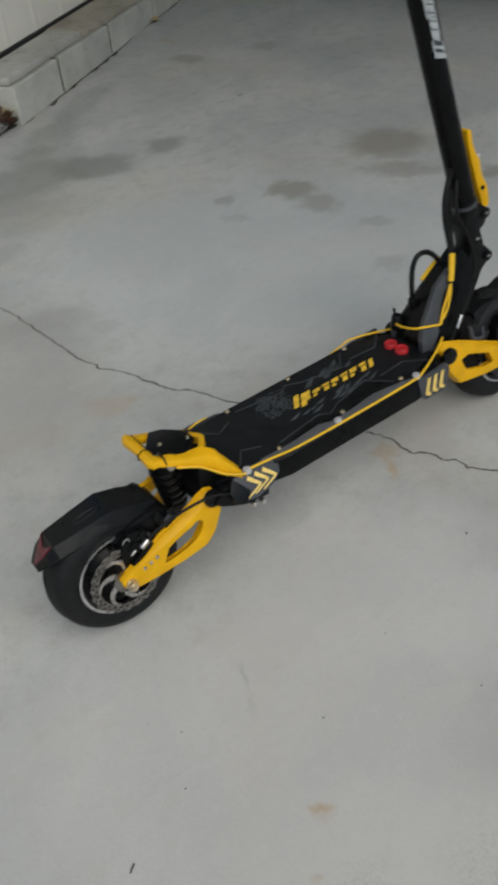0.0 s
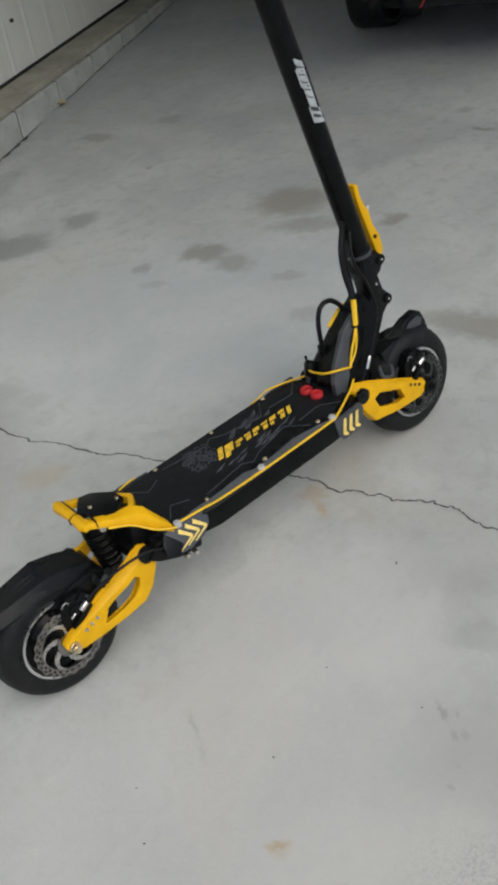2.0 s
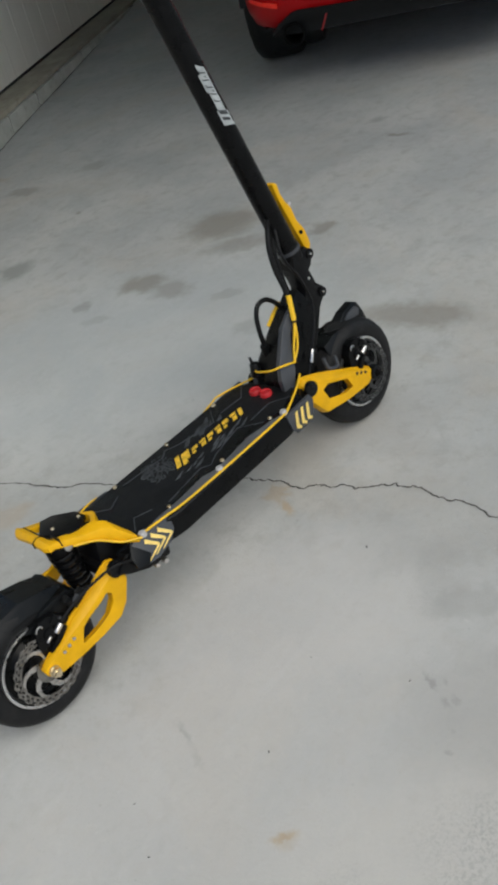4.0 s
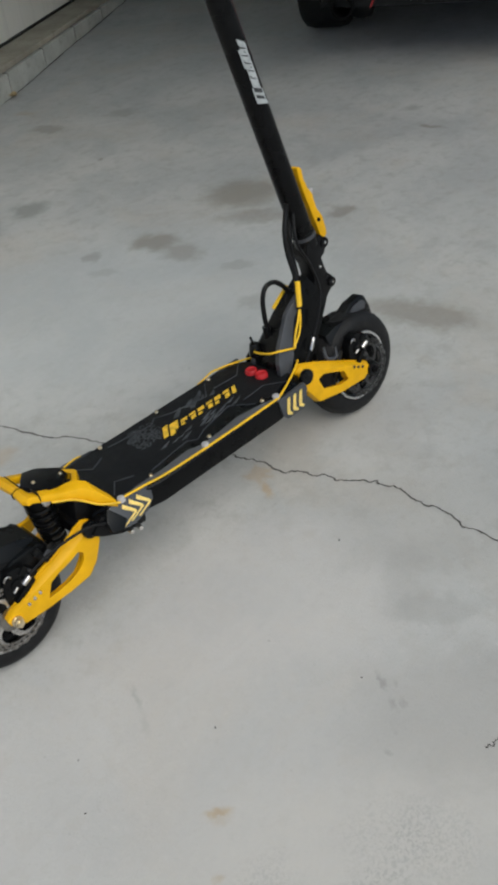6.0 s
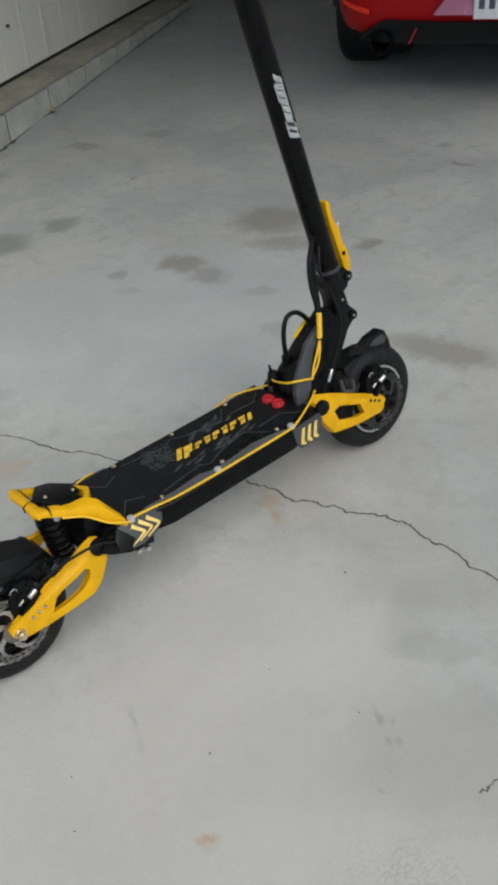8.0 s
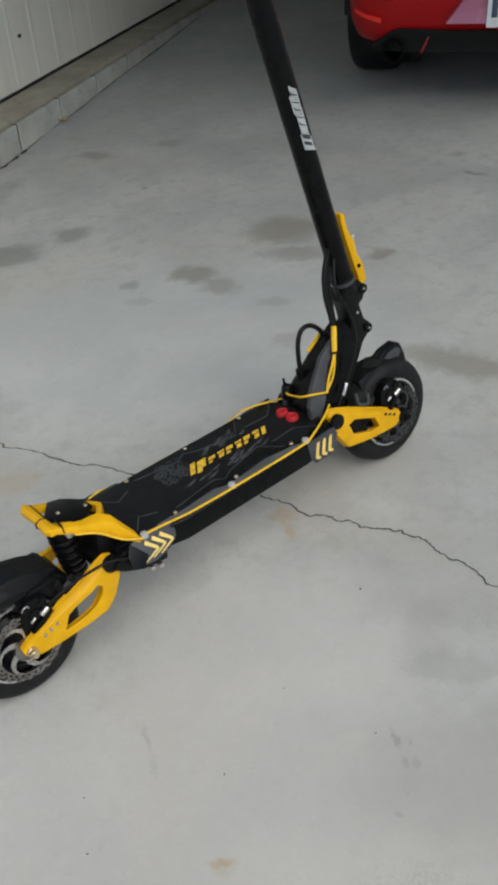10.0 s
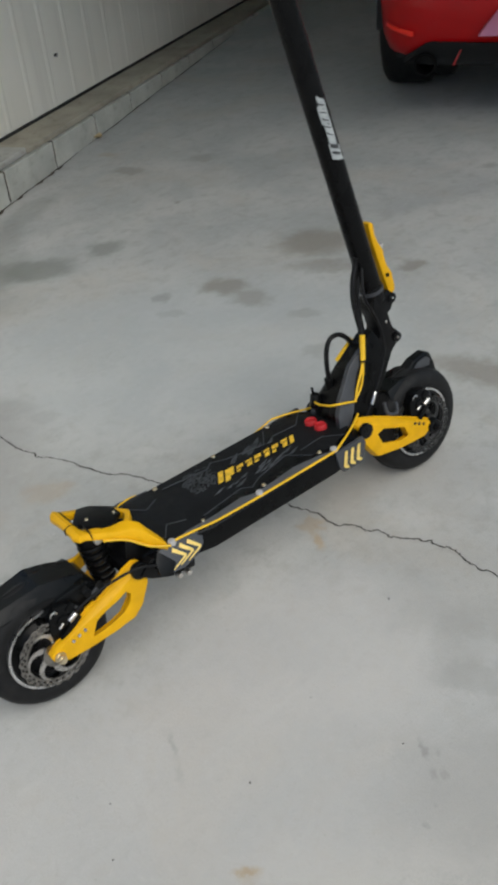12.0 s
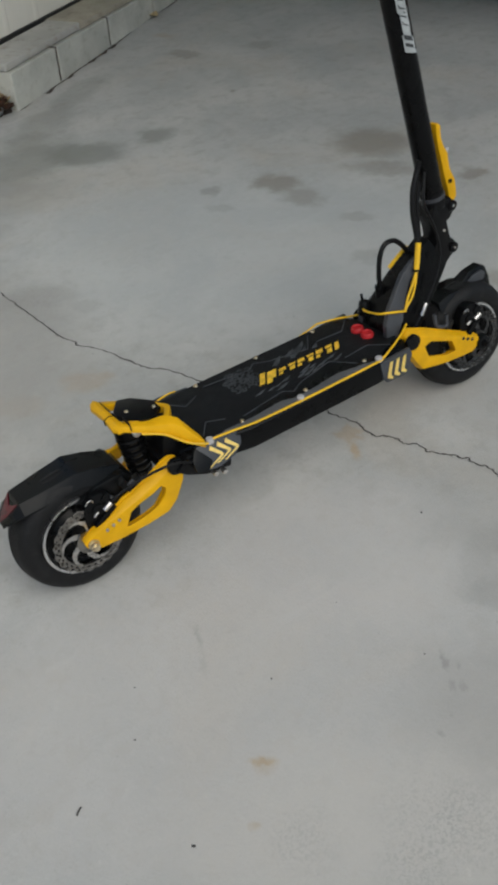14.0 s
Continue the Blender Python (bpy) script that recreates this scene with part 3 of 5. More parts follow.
core = flat_box(1.91, 6.4, BASE_N + 0.007, WALL_N + 0.1, -0.02, 0.136)
part("mortar_core", core, SOIL, block_wall, "earth-coloured mortar between the blocks")
# proud dark strip that draws the shadow line and dirt below the sheet
part("gap_shade_strip", flat_box(CORNER - 0.006, 6.4, WALL_N - 0.013, WALL_N + 0.085, 0.150, 0.1775), GAP_SHADE_DIRT, block_wall, "dark strip for the shadow and dirt under the cladding")

# garage shell: back wall, far side wall, ceiling; all plain and unseen
# the first wall is added out of view to darken the slab's left side
shell = [("wall_outer", flat_box(-3.2, 1.93, 2.30, 2.50, 0, 3.3), CLADDING, "plain cream wall beyond the soil bed, added unseen to shade the slab", "wall"),
         ("wall_north", flat_box(9.3, 9.5, -2.6, 1.75, 0, 2.6), PLASTER, "plain grey-green back wall closing the garage, unseen", "wall"),
         ("wall_east", flat_box(6.5, 9.3, -2.6, -2.4, 0, 2.6), PLASTER, "plain grey-green side wall closing the garage, unseen", "wall"),
         # unseen; its front edge is pulled forward to dim the slab
         ("ceiling", flat_box(0.80, 9.5, -2.6, 1.75, 2.6, 2.75), CEILING, "plain garage ceiling, unseen, drawn forward to shade the slab", "ceiling")]
for name, b, mat, label, cat in shell:
    ob = part(name, b, mat)
    ob.matrix_basis = GARAGE
    tagged(ob, label, cat, kind="structure")

# ---- the scooter ----
LEAN = 7.3
scooter = empty("electric_scooter", pose(0, -0.008, 0.0, -LEAN, 0, 0), "black and yellow electric kick scooter leaning on its stand", "electric scooter")
REAR, FRONT = (0.0055, -0.004, 0.1215), (0.957, -0.004, 0.1215)


def wheel(name, hub, sign, steel):
    """A small wheel with fat tyre; the brake disc is on the side of sign."""
    x, _, z = hub
    hub_part = part(name, lathe([(0.002, -0.034), (0.050, -0.034), (0.058, -0.026), (0.0742, -0.024), (0.0742, 0.024), (0.058, 0.026), (0.050, 0.034), (0.002, 0.034)], hub), BLACK_SATIN, scooter, "black hub motor wheel")
    r, w = 0.1245, 0.0395
    half = [(0.076, 0.030), (0.082, 0.0365), (0.091, w), (0.101, 0.0390), (0.109, 0.0362), (0.1150, 0.0315), (0.1192, 0.0245), (0.1200, 0.0215), (0.1191, 0.0200), (0.1214, 0.0125), (0.1233, 0.0072), (r, 0.0040), (0.1226, 0.0030)]
    prof = [(q, -h) for q, h in half] + [(q, h) for q, h in reversed(half)]
    tyre = lathe(prof, hub, segments=72)
    part("tyre", tyre, RUBBER, hub_part, "dusty black pneumatic tyre", 40)
    rim = lathe([(0.0712, -0.0275), (0.0726, -0.0320), (0.0752, -0.0400), (0.0800, -0.0400), (0.0806, -0.0320)], hub, segments=64)
    rim = lathe([(0.0712, 0.0275), (0.0726, 0.0320), (0.0752, 0.0400), (0.0800, 0.0400), (0.0806, 0.0320)], hub, segments=64, bm=rim)
    part("rim", rim, ALLOY, hub_part, "silver machined rim edge")
    disc = bmesh.new()
    steps, radii = 120, (0.0520, 0.0558, 0.0592, 0.0612, 0.0642, 0.0668)
    y = 0.0590 * sign
    grid = [[disc.verts.new((x + (r + (0.0016 * math.sin(2 * math.pi * 20 * k / steps) if i == 5 else 0)) * math.cos(2 * math.pi * k / steps), y, z + (r + (0.0016 * math.sin(2 * math.pi * 20 * k / steps) if i == 5 else 0)) * math.sin(2 * math.pi * k / steps))) for i, r in enumerate(radii)] for k in range(steps)]
    for k in range(steps):
        for i in range(len(radii) - 1):
            if (i == 1 and k % 4 in (0, 1)) or (i == 3 and (k + 2) % 4 in (0, 1)):
                continue
            a, b = grid[k], grid[(k + 1) % steps]
            disc.faces.new((a[i], a[i + 1], b[i + 1], b[i]))
    out = bmesh.ops.extrude_face_region(disc, geom=list(disc.faces))
    bmesh.ops.translate(disc, vec=(0, 0.002 * sign, 0), verts=[g for g in out["geom"] if isinstance(g, bmesh.types.BMVert)])
    part("brake_disc", disc, steel, hub_part, "drilled steel brake disc")
    for k in range(6):
        a0 = 2 * math.pi * k / 6 + 0.2
        spoke = bmesh.new()
        edge = [(0.015, 0.0, 0.36), (0.024, 0.06, 0.26), (0.034, 0.20, 0.175), (0.044, 0.42, 0.135), (0.049, 0.60, 0.13), (0.0530, 0.80, 0.17)]
        pairs = [[spoke.verts.new((x + rr * math.cos(a0 + da + q * w), y, z + rr * math.sin(a0 + da + q * w))) for q in (-1, 1)] for rr, da, w in edge]
        for a, b in zip(pairs, pairs[1:]):
            spoke.faces.new((a[0], a[1], b[1], b[0]))
        out = bmesh.ops.extrude_face_region(spoke, geom=list(spoke.faces))
        bmesh.ops.translate(spoke, vec=(0, 0.002 * sign, 0), verts=[v for v in out["geom"] if isinstance(v, bmesh.types.BMVert)])
        part("disc_spoke", spoke, SPOKE_STEEL if steel is DISC_STEEL else steel, hub_part)
        q = a0 + 0.16
        part("disc_bolt", rod((x + 0.020 * math.cos(q), y, z + 0.020 * math.sin(q)), (x + 0.020 * math.cos(q), y + 0.0038 * sign, z + 0.020 * math.sin(q)), 0.0036, 0.0030, 10), DARK_STEEL, hub_part, "small disc bolt")
        # the cast hub behind the disc has six flat ribs
        rib = box((0.030, 0.004, 0.007), (0.046, 0, 0), (0, 0, 0), 0.0015)
        bmesh.ops.transform(rib, matrix=pose(x, 0.0345 * sign, z) @ pose(0, 0, 0, 0, -math.degrees(a0) - 22, 0), verts=rib.verts)
        part("hub_rib", rib, BLACK_SATIN, hub_part, "black cast rib of the hub")
    part("disc_hub", lathe([(0.004, 0.034 * sign), (0.0245, 0.034 * sign), (0.0245, 0.0606 * sign), (0.012, 0.0612 * sign), (0.004, 0.0612 * sign)], hub, segments=24), steel, hub_part, "steel disc carrier")
    return hub_part


wheel("rear_wheel", REAR, -1, DISC_STEEL)
wheel("front_wheel", FRONT, -1, DARK_STEEL)

# rear swing arm: two plates with a long opening, joined by a bridge
ARM_FACE = [(-0.010, 0.132), (-0.007, 0.121), (0.003, 0.112), (0.021, 0.106), (0.061, 0.104), (0.118, 0.105), (0.160, 0.110), (0.181, 0.128), (0.202, 0.166), (0.205, 0.190), (0.197, 0.200), (0.183, 0.200),
            (0.168, 0.193), (0.145, 0.181), (0.120, 0.172), (0.080, 0.161), (0.040, 0.150), (0.004, 0.139)]
ARM_HOLE_FACE = [(0.075, 0.124), (0.098, 0.125), (0.122, 0.129), (0.144, 0.136), (0.158, 0.147), (0.163, 0.163), (0.155, 0.171), (0.138, 0.164), (0.106, 0.156), (0.089, 0.149)]
ARM = [(-0.009, 0.133), (-0.006, 0.120), (0.004, 0.111), (0.022, 0.105), (0.062, 0.103), (0.119, 0.104), (0.161, 0.109), (0.182, 0.127), (0.203, 0.166), (0.207, 0.193), (0.200, 0.210), (0.187, 0.216),
       (0.171, 0.211), (0.148, 0.199), (0.122, 0.189), (0.082, 0.176), (0.042, 0.159), (0.005, 0.143)]
ARM_HOLE = [(px + (0.002 if pz > 0.14 else -0.003), pz + (0.001 if pz > 0.14 else -0.009)) for px, pz in ARM_HOLE_FACE]
FARM = [(0.742, 0.228), (0.754, 0.238), (0.802, 0.219), (0.867, 0.187), (0.936, 0.153), (0.960, 0.137), (0.956, 0.122), (0.928, 0.109), (0.856, 0.114), (0.782, 0.130), (0.742, 0.190)]
FARM_FACE = [(0.750, 0.218), (0.757, 0.224), (0.800, 0.205), (0.863, 0.177), (0.932, 0.145), (0.956, 0.135), (0.948, 0.124), (0.928, 0.113), (0.856, 0.118), (0.786, 0.132), (0.746, 0.192)]
FARM_HOLE_FACE = [(0.792, 0.184), (0.809, 0.189), (0.868, 0.164), (0.879, 0.139), (0.852, 0.139), (0.803, 0.156)]
FARM_HOLE = [(px + 0.002, pz + (0.0 if pz > 0.16 else -0.008)) for px, pz in FARM_HOLE_FACE]
for name, outline, hole, piv, face, face_hole in (("rear_swing_arm", ARM, ARM_HOLE, (0.190, 0.202), ARM_FACE, ARM_HOLE_FACE), ("front_swing_arm", FARM, FARM_HOLE, (0.756, 0.212), FARM_FACE, FARM_HOLE_FACE)):
    for side in (-1, 1):
        y0, y1 = (-0.078, -0.060) if side < 0 else (0.060, 0.078)
        arm = part(name, chamfered([(px + 0.002, pz - 0.003) if pz > 0.145 else (px, pz) for px, pz in outline], face, side * 0.066, side * 0.080, hole, face_hole, 0.0034 if "rear" in name else 0.0026), YELLOW, scooter, "yellow painted alloy swing arm", 30)
        part("arm_back", prism(outline, y0 if side > 0 else -0.0655, y1 if side < 0 else 0.0655, 0.002, hole), YELLOW, arm)
        hx, hz = (REAR if "rear" in name else FRONT)[::2]
        yo = side * 0.080
        hz += 0.003
        nut = rod((hx, yo, hz), (hx, yo + side * 0.004, hz), 0.0105, bevel=0.001)
        nut = rod((hx, yo + side * 0.003, hz), (hx, yo + side * 0.012, hz), 0.0095, segments=6, bevel=0.001, bm=nut)
        nut = rod((hx, yo + side * 0.01, hz), (hx, yo + side * 0.017, hz), 0.0055, segments=12, bm=nut)
        part("axle_nut", nut, BRASS if "rear" in name else BLACK, arm, "axle nut with washer")
        if "front" in name:
            part("axle_cover", rod((hx, yo - side * 0.010, hz), (hx, yo + side * 0.006, hz), 0.0185, 0.0165, 28, 0.002), BLACK_PLASTIC, arm, "round black axle cover")
        pv = rod((piv[0], yo - side * 0.002, piv[1]), (piv[0], yo + side * 0.008, piv[1]), 0.017, bevel=0.002)
        part("pivot_cap", pv, BLACK_PLASTIC, arm, "black pivot cap")
        along = ((0.037, 0.139), (0.050, 0.143), (0.063, 0.147)) if "rear" in name else ((0.900, 0.158), (0.913, 0.1515), (0.926, 0.145))
        for q in along:
            part("arm_screw", bolt_head((q[0], yo, q[1]), 0.0038, 0.002, (0, side, 0)), STEEL if "rear" in name else DEBRIS, arm)
bridge = box((0.030, 0.122, 0.03), (0.186, 0, 0.198), bevel=0.005)
part("arm_bridge", bridge, BLACK, scooter, "black bridge between the rear swing arms")
part("arm_bridge", box((0.030, 0.122, 0.03), (0.764, 0, 0.205), bevel=0.005), BLACK, scooter, "black bridge between the front swing arms")
part("axle", rod((0.0055, -0.08, 0.1215), (0.0055, 0.08, 0.1215), 0.006), STEEL, scooter)
part("axle", rod((0.957, -0.08, 0.1215), (0.957, 0.08, 0.1215), 0.006), STEEL, scooter)


def caliper(x, z, tilt, name):
    """A two-piston caliper: a stepped body along the arm, a round piston housing, a cable arm and a few bright fittings
    set where glints fall.
    """
    shape = [(-0.018, -0.036), (-0.006, -0.040), (0.016, -0.024), (0.052, 0.004), (0.040, 0.022), (0.020, 0.036), (0.002, 0.036), (-0.014, 0.020), (-0.020, -0.004)]
    c, s = math.cos(radians(tilt)), math.sin(radians(tilt))
    b = prism([(x + c * u - s * v, z + s * u + c * v) for u, v in shape], -0.0645, -0.042, 0.003)
    b = rod((x + 0.008, -0.050, z + 0.006), (x + 0.008, -0.069, z + 0.006), 0.0135, 0.0115, 24, 0.002, b)
    b = box((0.052, 0.010, 0.013), (x + 0.016, -0.067, z - 0.012), (0, -35 - tilt, 0), 0.003, b)
    b = box((0.018, 0.014, 0.022), (x + 0.030, -0.062, z + 0.020), (0, -35 - tilt, 0), 0.003, b)
    body = part(name, b, BLACK_SATIN, scooter, "black brake caliper")
    part("cable_clamp", rod((x + 0.016, -0.0715, z + 0.004), (x + 0.032, -0.0715, z + 0.012), 0.0052, bevel=0.0015), STEEL, body, "shiny cable clamp")
    # small steel pin and bent wire, added only to give bright glints
    part("glint_pin", rod((x - 0.004, -0.070, z - 0.002), (x + 0.006, -0.070, z + 0.004), 0.0022, bevel=0.0006), STEEL, body, "small steel pin added as a glint")
    part("glint_wire", tube([(x - 0.012, -0.067, z + 0.026), (x - 0.008, -0.068, z + 0.032), (x - 0.001, -0.068, z + 0.033), (x + 0.002, -0.067, z + 0.027)], 0.0012, 6), STEEL, body, "thin bright wire added as a glint")
    part("caliper_bolt", bolt_head((x + 0.036, -0.069, z + 0.022), 0.0040, 0.003, (0, -1, 0)), DARK_STEEL, body)
    return body


caliper(0.028, 0.172, 0, "brake_caliper")
caliper(0.925, 0.180, 12, "brake_caliper")

# rear mudguard: folded facets from the tail lamp over the tyre
def mudguard(rows, thick):
    """Rows of (x, z, half width of the top, half width of the skirt, drop of the skirt)."""
    own = bmesh.new()
    skins = []
    for shift in (0.0, thick):
        skins.append([[own.verts.new(v) for v in ((x, -b, z - d + shift), (x, -a, z + shift), (x, a, z + shift), (x, b, z - d + shift))] for x, z, a, b, d in rows])
    for skin in skins:
        for a, b in zip(skin, skin[1:]):
            for k in range(3):
                own.faces.new((a[k], a[k + 1], b[k + 1], b[k]))
    lo, hi = skins
    for k in range(3):
        for e in (0, -1):
            own.faces.new((lo[e][k], lo[e][k + 1], hi[e][k + 1], hi[e][k]))
    for i in range(len(rows) - 1):
        for k in (0, 3):
            own.faces.new((lo[i][k], lo[i + 1][k], hi[i + 1][k], hi[i][k]))
    bmesh.ops.recalc_face_normals(own, faces=own.faces)
    return soften(own, 0.0012, 1, 20)


guard = part("rear_mudguard", mudguard([(-0.119, 0.195, 0.011, 0.015, 0.003), (-0.098, 0.214, 0.021, 0.034, 0.006), (-0.082, 0.230, 0.025, 0.040, 0.018), (-0.030, 0.2365, 0.030, 0.042, 0.022), (0.025, 0.2435, 0.034, 0.045, 0.026), (0.066, 0.233, 0.032, 0.044, 0.028), (0.106, 0.217, 0.029, 0.040, 0.028)], 0.0035),
             BLACK_PLASTIC, scooter, "faceted black plastic rear mudguard", 15)
def on_tail(u, y, lift):
    return (-0.1175 + 0.0345 * u - 0.70 * lift, y, 0.1965 + 0.0355 * u + 0.70 * lift)


star = [(0.0, 0.0), (0.30, 0.010), (0.97, 0.0225), (0.70, 0.0), (0.97, -0.0225), (0.30, -0.010)]
lamp = loft([[on_tail(u, y, h) for u, y in star] for h in (-0.004, 0.0025)], 0.0006)
part("tail_lamp", lamp, RED_LENS, guard, "dark red tail lamp lens")
part("mudguard_stay", tube([(0.09, 0.026, 0.218), (0.12, 0.032, 0.212), (0.165, 0.04, 0.208)], 0.004), YELLOW, guard, "yellow mudguard stay")
part("cable_clip", box((0.034, 0.014, 0.015), (0.112, -0.060, 0.194), (0, -22, 0), 0.002, box((0.014, 0.016, 0.020), (0.094, -0.058, 0.201), (0, -22, 0), 0.002)), BLACK_PLASTIC, guard, "black cable clip")
part("clip_bracket", box((0.014, 0.004, 0.010), (0.106, -0.0685, 0.200), (0, -30, 0), 0.001), GUNMETAL, guard, "small grey bracket")
part("inner_guard", prism([(0.004, 0.196), (0.050, 0.214), (0.104, 0.216), (0.122, 0.196), (0.112, 0.168), (0.070, 0.166), (0.030, 0.180)], -0.050, 0.050, 0.004), BLACK_PLASTIC, guard, "black inner splash guard")
part("brake_cable", tube([(0.058, -0.0715, 0.184), (0.076, -0.073, 0.193), (0.109, -0.078, 0.204), (0.153, -0.086, 0.213), (0.190, -0.092, 0.213), (0.225, -0.098, 0.200)], 0.0026), HOSE, scooter, "black rear brake cable")

# rear shock absorber
top, low = Vector((0.148, 0.0, 0.270)), Vector((0.156, 0.0, 0.150))
shock = part("shock_absorber", rod(low, top, 0.013, bevel=0.002), BLACK_SATIN, scooter, "black rear shock absorber with rubber bellows")
d = (top - low).normalized()
for k in range(6):
    c = low + d * (0.012 + 0.0155 * k)
    part("bellows_ring", rod(c, c + d * 0.0125, 0.0225 + 0.0008 * k, 0.0235 + 0.0008 * k, 28, 0.0055), BELLOWS, shock, "black rubber bellows ring")
cap = rod(top - d * 0.018, top + d * 0.004, 0.026, bevel=0.003, segments=24)
part("shock_cap", cap, BLACK_SATIN, shock)
part("shock_bolt", rod((0.150, -0.034, 0.272), (0.150, 0.034, 0.272), 0.006, bm=rod((0.150, -0.042, 0.272), (0.150, -0.033, 0.272), 0.008, bevel=0.002)), STEEL, shock, "steel shock bolt")
part("shock_tower", box((0.060, 0.138, 0.078), (0.212, 0.014, 0.209), (0, 12, 0), 0.008), BLACK, scooter, "black rear frame block")

# deck
RAILS = [(0.212, 0.060, 0.205, 0.165), (0.245, 0.080, 0.220, 0.156), (0.30, 0.091, 0.221, 0.150), (0.345, 0.102, 0.221, 0.150), (0.65, 0.102, 0.221, 0.150), (0.715, 0.096, 0.220, 0.155), (0.760, 0.062, 0.216, 0.168)]
secs = []
for x, w, zt, zb in RAILS:
    f = w + (0.010 if 0.24 < x < 0.31 else 0.0)
    secs.append([(x, -w, zt - 0.008), (x, -w + 0.008, zt), (x, f - 0.008, zt), (x, f, zt - 0.008), (x, f, zb + 0.022), (x, f - 0.03, zb), (x, -w + 0.03, zb), (x, -w, zb + 0.022)])
deck = part("deck", loft(secs, 0.002), BLACK_SATIN, scooter, "long black alloy deck")
mat_shape = [(0.255, -0.076), (0.262, -0.080), (0.345, -0.088), (0.66, -0.088), (0.735, -0.055), (0.735, 0.055), (0.66, 0.092), (0.345, 0.093), (0.262, 0.088), (0.255, 0.082)]
part("grip_mat", prism(mat_shape, 0.219, 0.2245, 0.001, axes="xy"), MAT, deck, "black rubber grip mat")


def line_on(points, width, z, h=0.0012, closed=False):
    """A thin raised printed line on the mat."""
    own = bmesh.new()
    for (x0, y0), (x1, y1) in zip(points, points[1:]):
        dx, dy = x1 - x0, y1 - y0
        own = box((math.hypot(dx, dy) + width * 0.9, width, h), ((x0 + x1) / 2, (y0 + y1) / 2, z), (0, 0, math.degrees(math.atan2(dy, dx))), bm=own)
    return own


for side in (-1, 1):
    if side < 0:
        rail = prism([(0.345, -0.094), (0.350, -0.072), (0.449, -0.057), (0.466, -0.072), (0.495, -0.056), (0.579, -0.036), (0.612, -0.080), (0.655, -0.088), (0.655, -0.101), (0.36, -0.101)], 0.2205, 0.2251, 0.0008, axes="xy")
        part("edge_panel", rail, BLACK_PLASTIC, deck, "black moulded edge panel")
        strip = prism([(0.275, -0.090), (0.300, -0.084), (0.360, -0.086), (0.430, -0.080), (0.455, -0.0905), (0.500, -0.0885), (0.560, -0.081), (0.625, -0.0925), (0.650, -0.102), (0.36, -0.102)], 0.2215, 0.2258, 0.0008, axes="xy")
        part("edge_strip", strip, STRIP_GREY, deck, "mid grey edge strip")
    part("mat_line", line_on([(0.262, side * 0.070), (0.275, side * 0.052), (0.287, side * 0.036), (0.319, side * 0.053)], 0.0022, 0.2250), GUNMETAL, deck)
    part("mat_line", line_on([(0.350, side * 0.071), (0.449, side * 0.056), (0.466, side * 0.071), (0.495, side * 0.055), (0.579, side * 0.035), (0.612, side * 0.079)], 0.0022, 0.2254), GUNMETAL, deck)
    part("mat_line", line_on([(0.612, side * 0.046), (0.672, side * 0.041), (0.706, side * 0.074)], 0.0022, 0.2250), GUNMETAL, deck)
    for bx in (0.338, 0.484, 0.628):
        part("deck_bolt", bolt_head((bx, side * 0.084, 0.2256), 0.0050, 0.0028), BRASS, deck)
    led = tube([(0.255, side * 0.091, 0.2270), (0.31, side * 0.0965, 0.2258), (0.36, side * 0.103, 0.2245), (0.46, side * 0.1055, 0.2238), (0.60, side * 0.1055, 0.2238), (0.655, side * 0.105, 0.2242)] if side < 0 else [(0.250, 0.093, 0.2255), (0.29, 0.1025, 0.2235), (0.33, 0.1055, 0.2120), (0.38, 0.1060, 0.2060), (0.54, 0.1060, 0.2060), (0.60, 0.1060, 0.2120), (0.655, 0.105, 0.2242)], 0.0023 if side < 0 else 0.0018, 8)
    part("light_strip", led, YELLOW_PLASTIC, deck, "unlit yellow flexible light strip")
    part("light_strip", tube([(0.655, side * 0.105, 0.2242), (0.690, side * 0.094, 0.2315), (0.730, side * 0.077, 0.2375), (0.764, side * 0.056, 0.2400)] if side < 0 else [(0.655, 0.105, 0.2242), (0.69, 0.094, 0.2245), (0.722, 0.074, 0.227), (0.735, 0.052, 0.235)], 0.0023, 8), YELLOW_PLASTIC, deck, "unlit yellow flexible light strip")
    for bx in (0.262, 0.461, 0.653) if side < 0 else ():
        cy = 0.091 if bx < 0.3 else 0.099
        clip = rod((bx, side * cy, 0.221), (bx, side * cy, 0.2305), 0.0085, 0.0068, 16, 0.0015)
        part("strip_clip", clip, CLEAR, deck, "cloudy clear plastic clip")
    y0, y1 = (-0.1055, -0.0985) if side < 0 else (0.0985, 0.1055)
    guard_r = [(0.222, 0.206), (0.234, 0.222), (0.262, 0.2255), (0.328, 0.2195), (0.319, 0.195), (0.298, 0.182), (0.264, 0.176), (0.238, 0.179)]
    guard_f = [(0.652, 0.2170), (0.728, 0.2205), (0.734, 0.204), (0.722, 0.172), (0.712, 0.165), (0.668, 0.165), (0.657, 0.18)]
    def sloped(bm):
        """Leans the rear guard's face inwards towards its top."""
        for v in bm.verts:
            v.co.y -= side * 0.5 * (v.co.z - 0.19)
        return bm

    for outline, hooks in ((guard_r, ((0.2585, 0.2125), (0.275, 0.2135), (0.292, 0.2130))), (guard_f, ((0.6775, 0.2095), (0.6950, 0.2095), (0.7125, 0.2095)))):
        rear = outline is guard_r and side < 0
        bm = prism(outline, y0, y1, 0.002)
        cg = part("corner_guard", sloped(bm) if rear else bm, GUNMETAL, deck, "grey corner guard with three yellow chevrons")
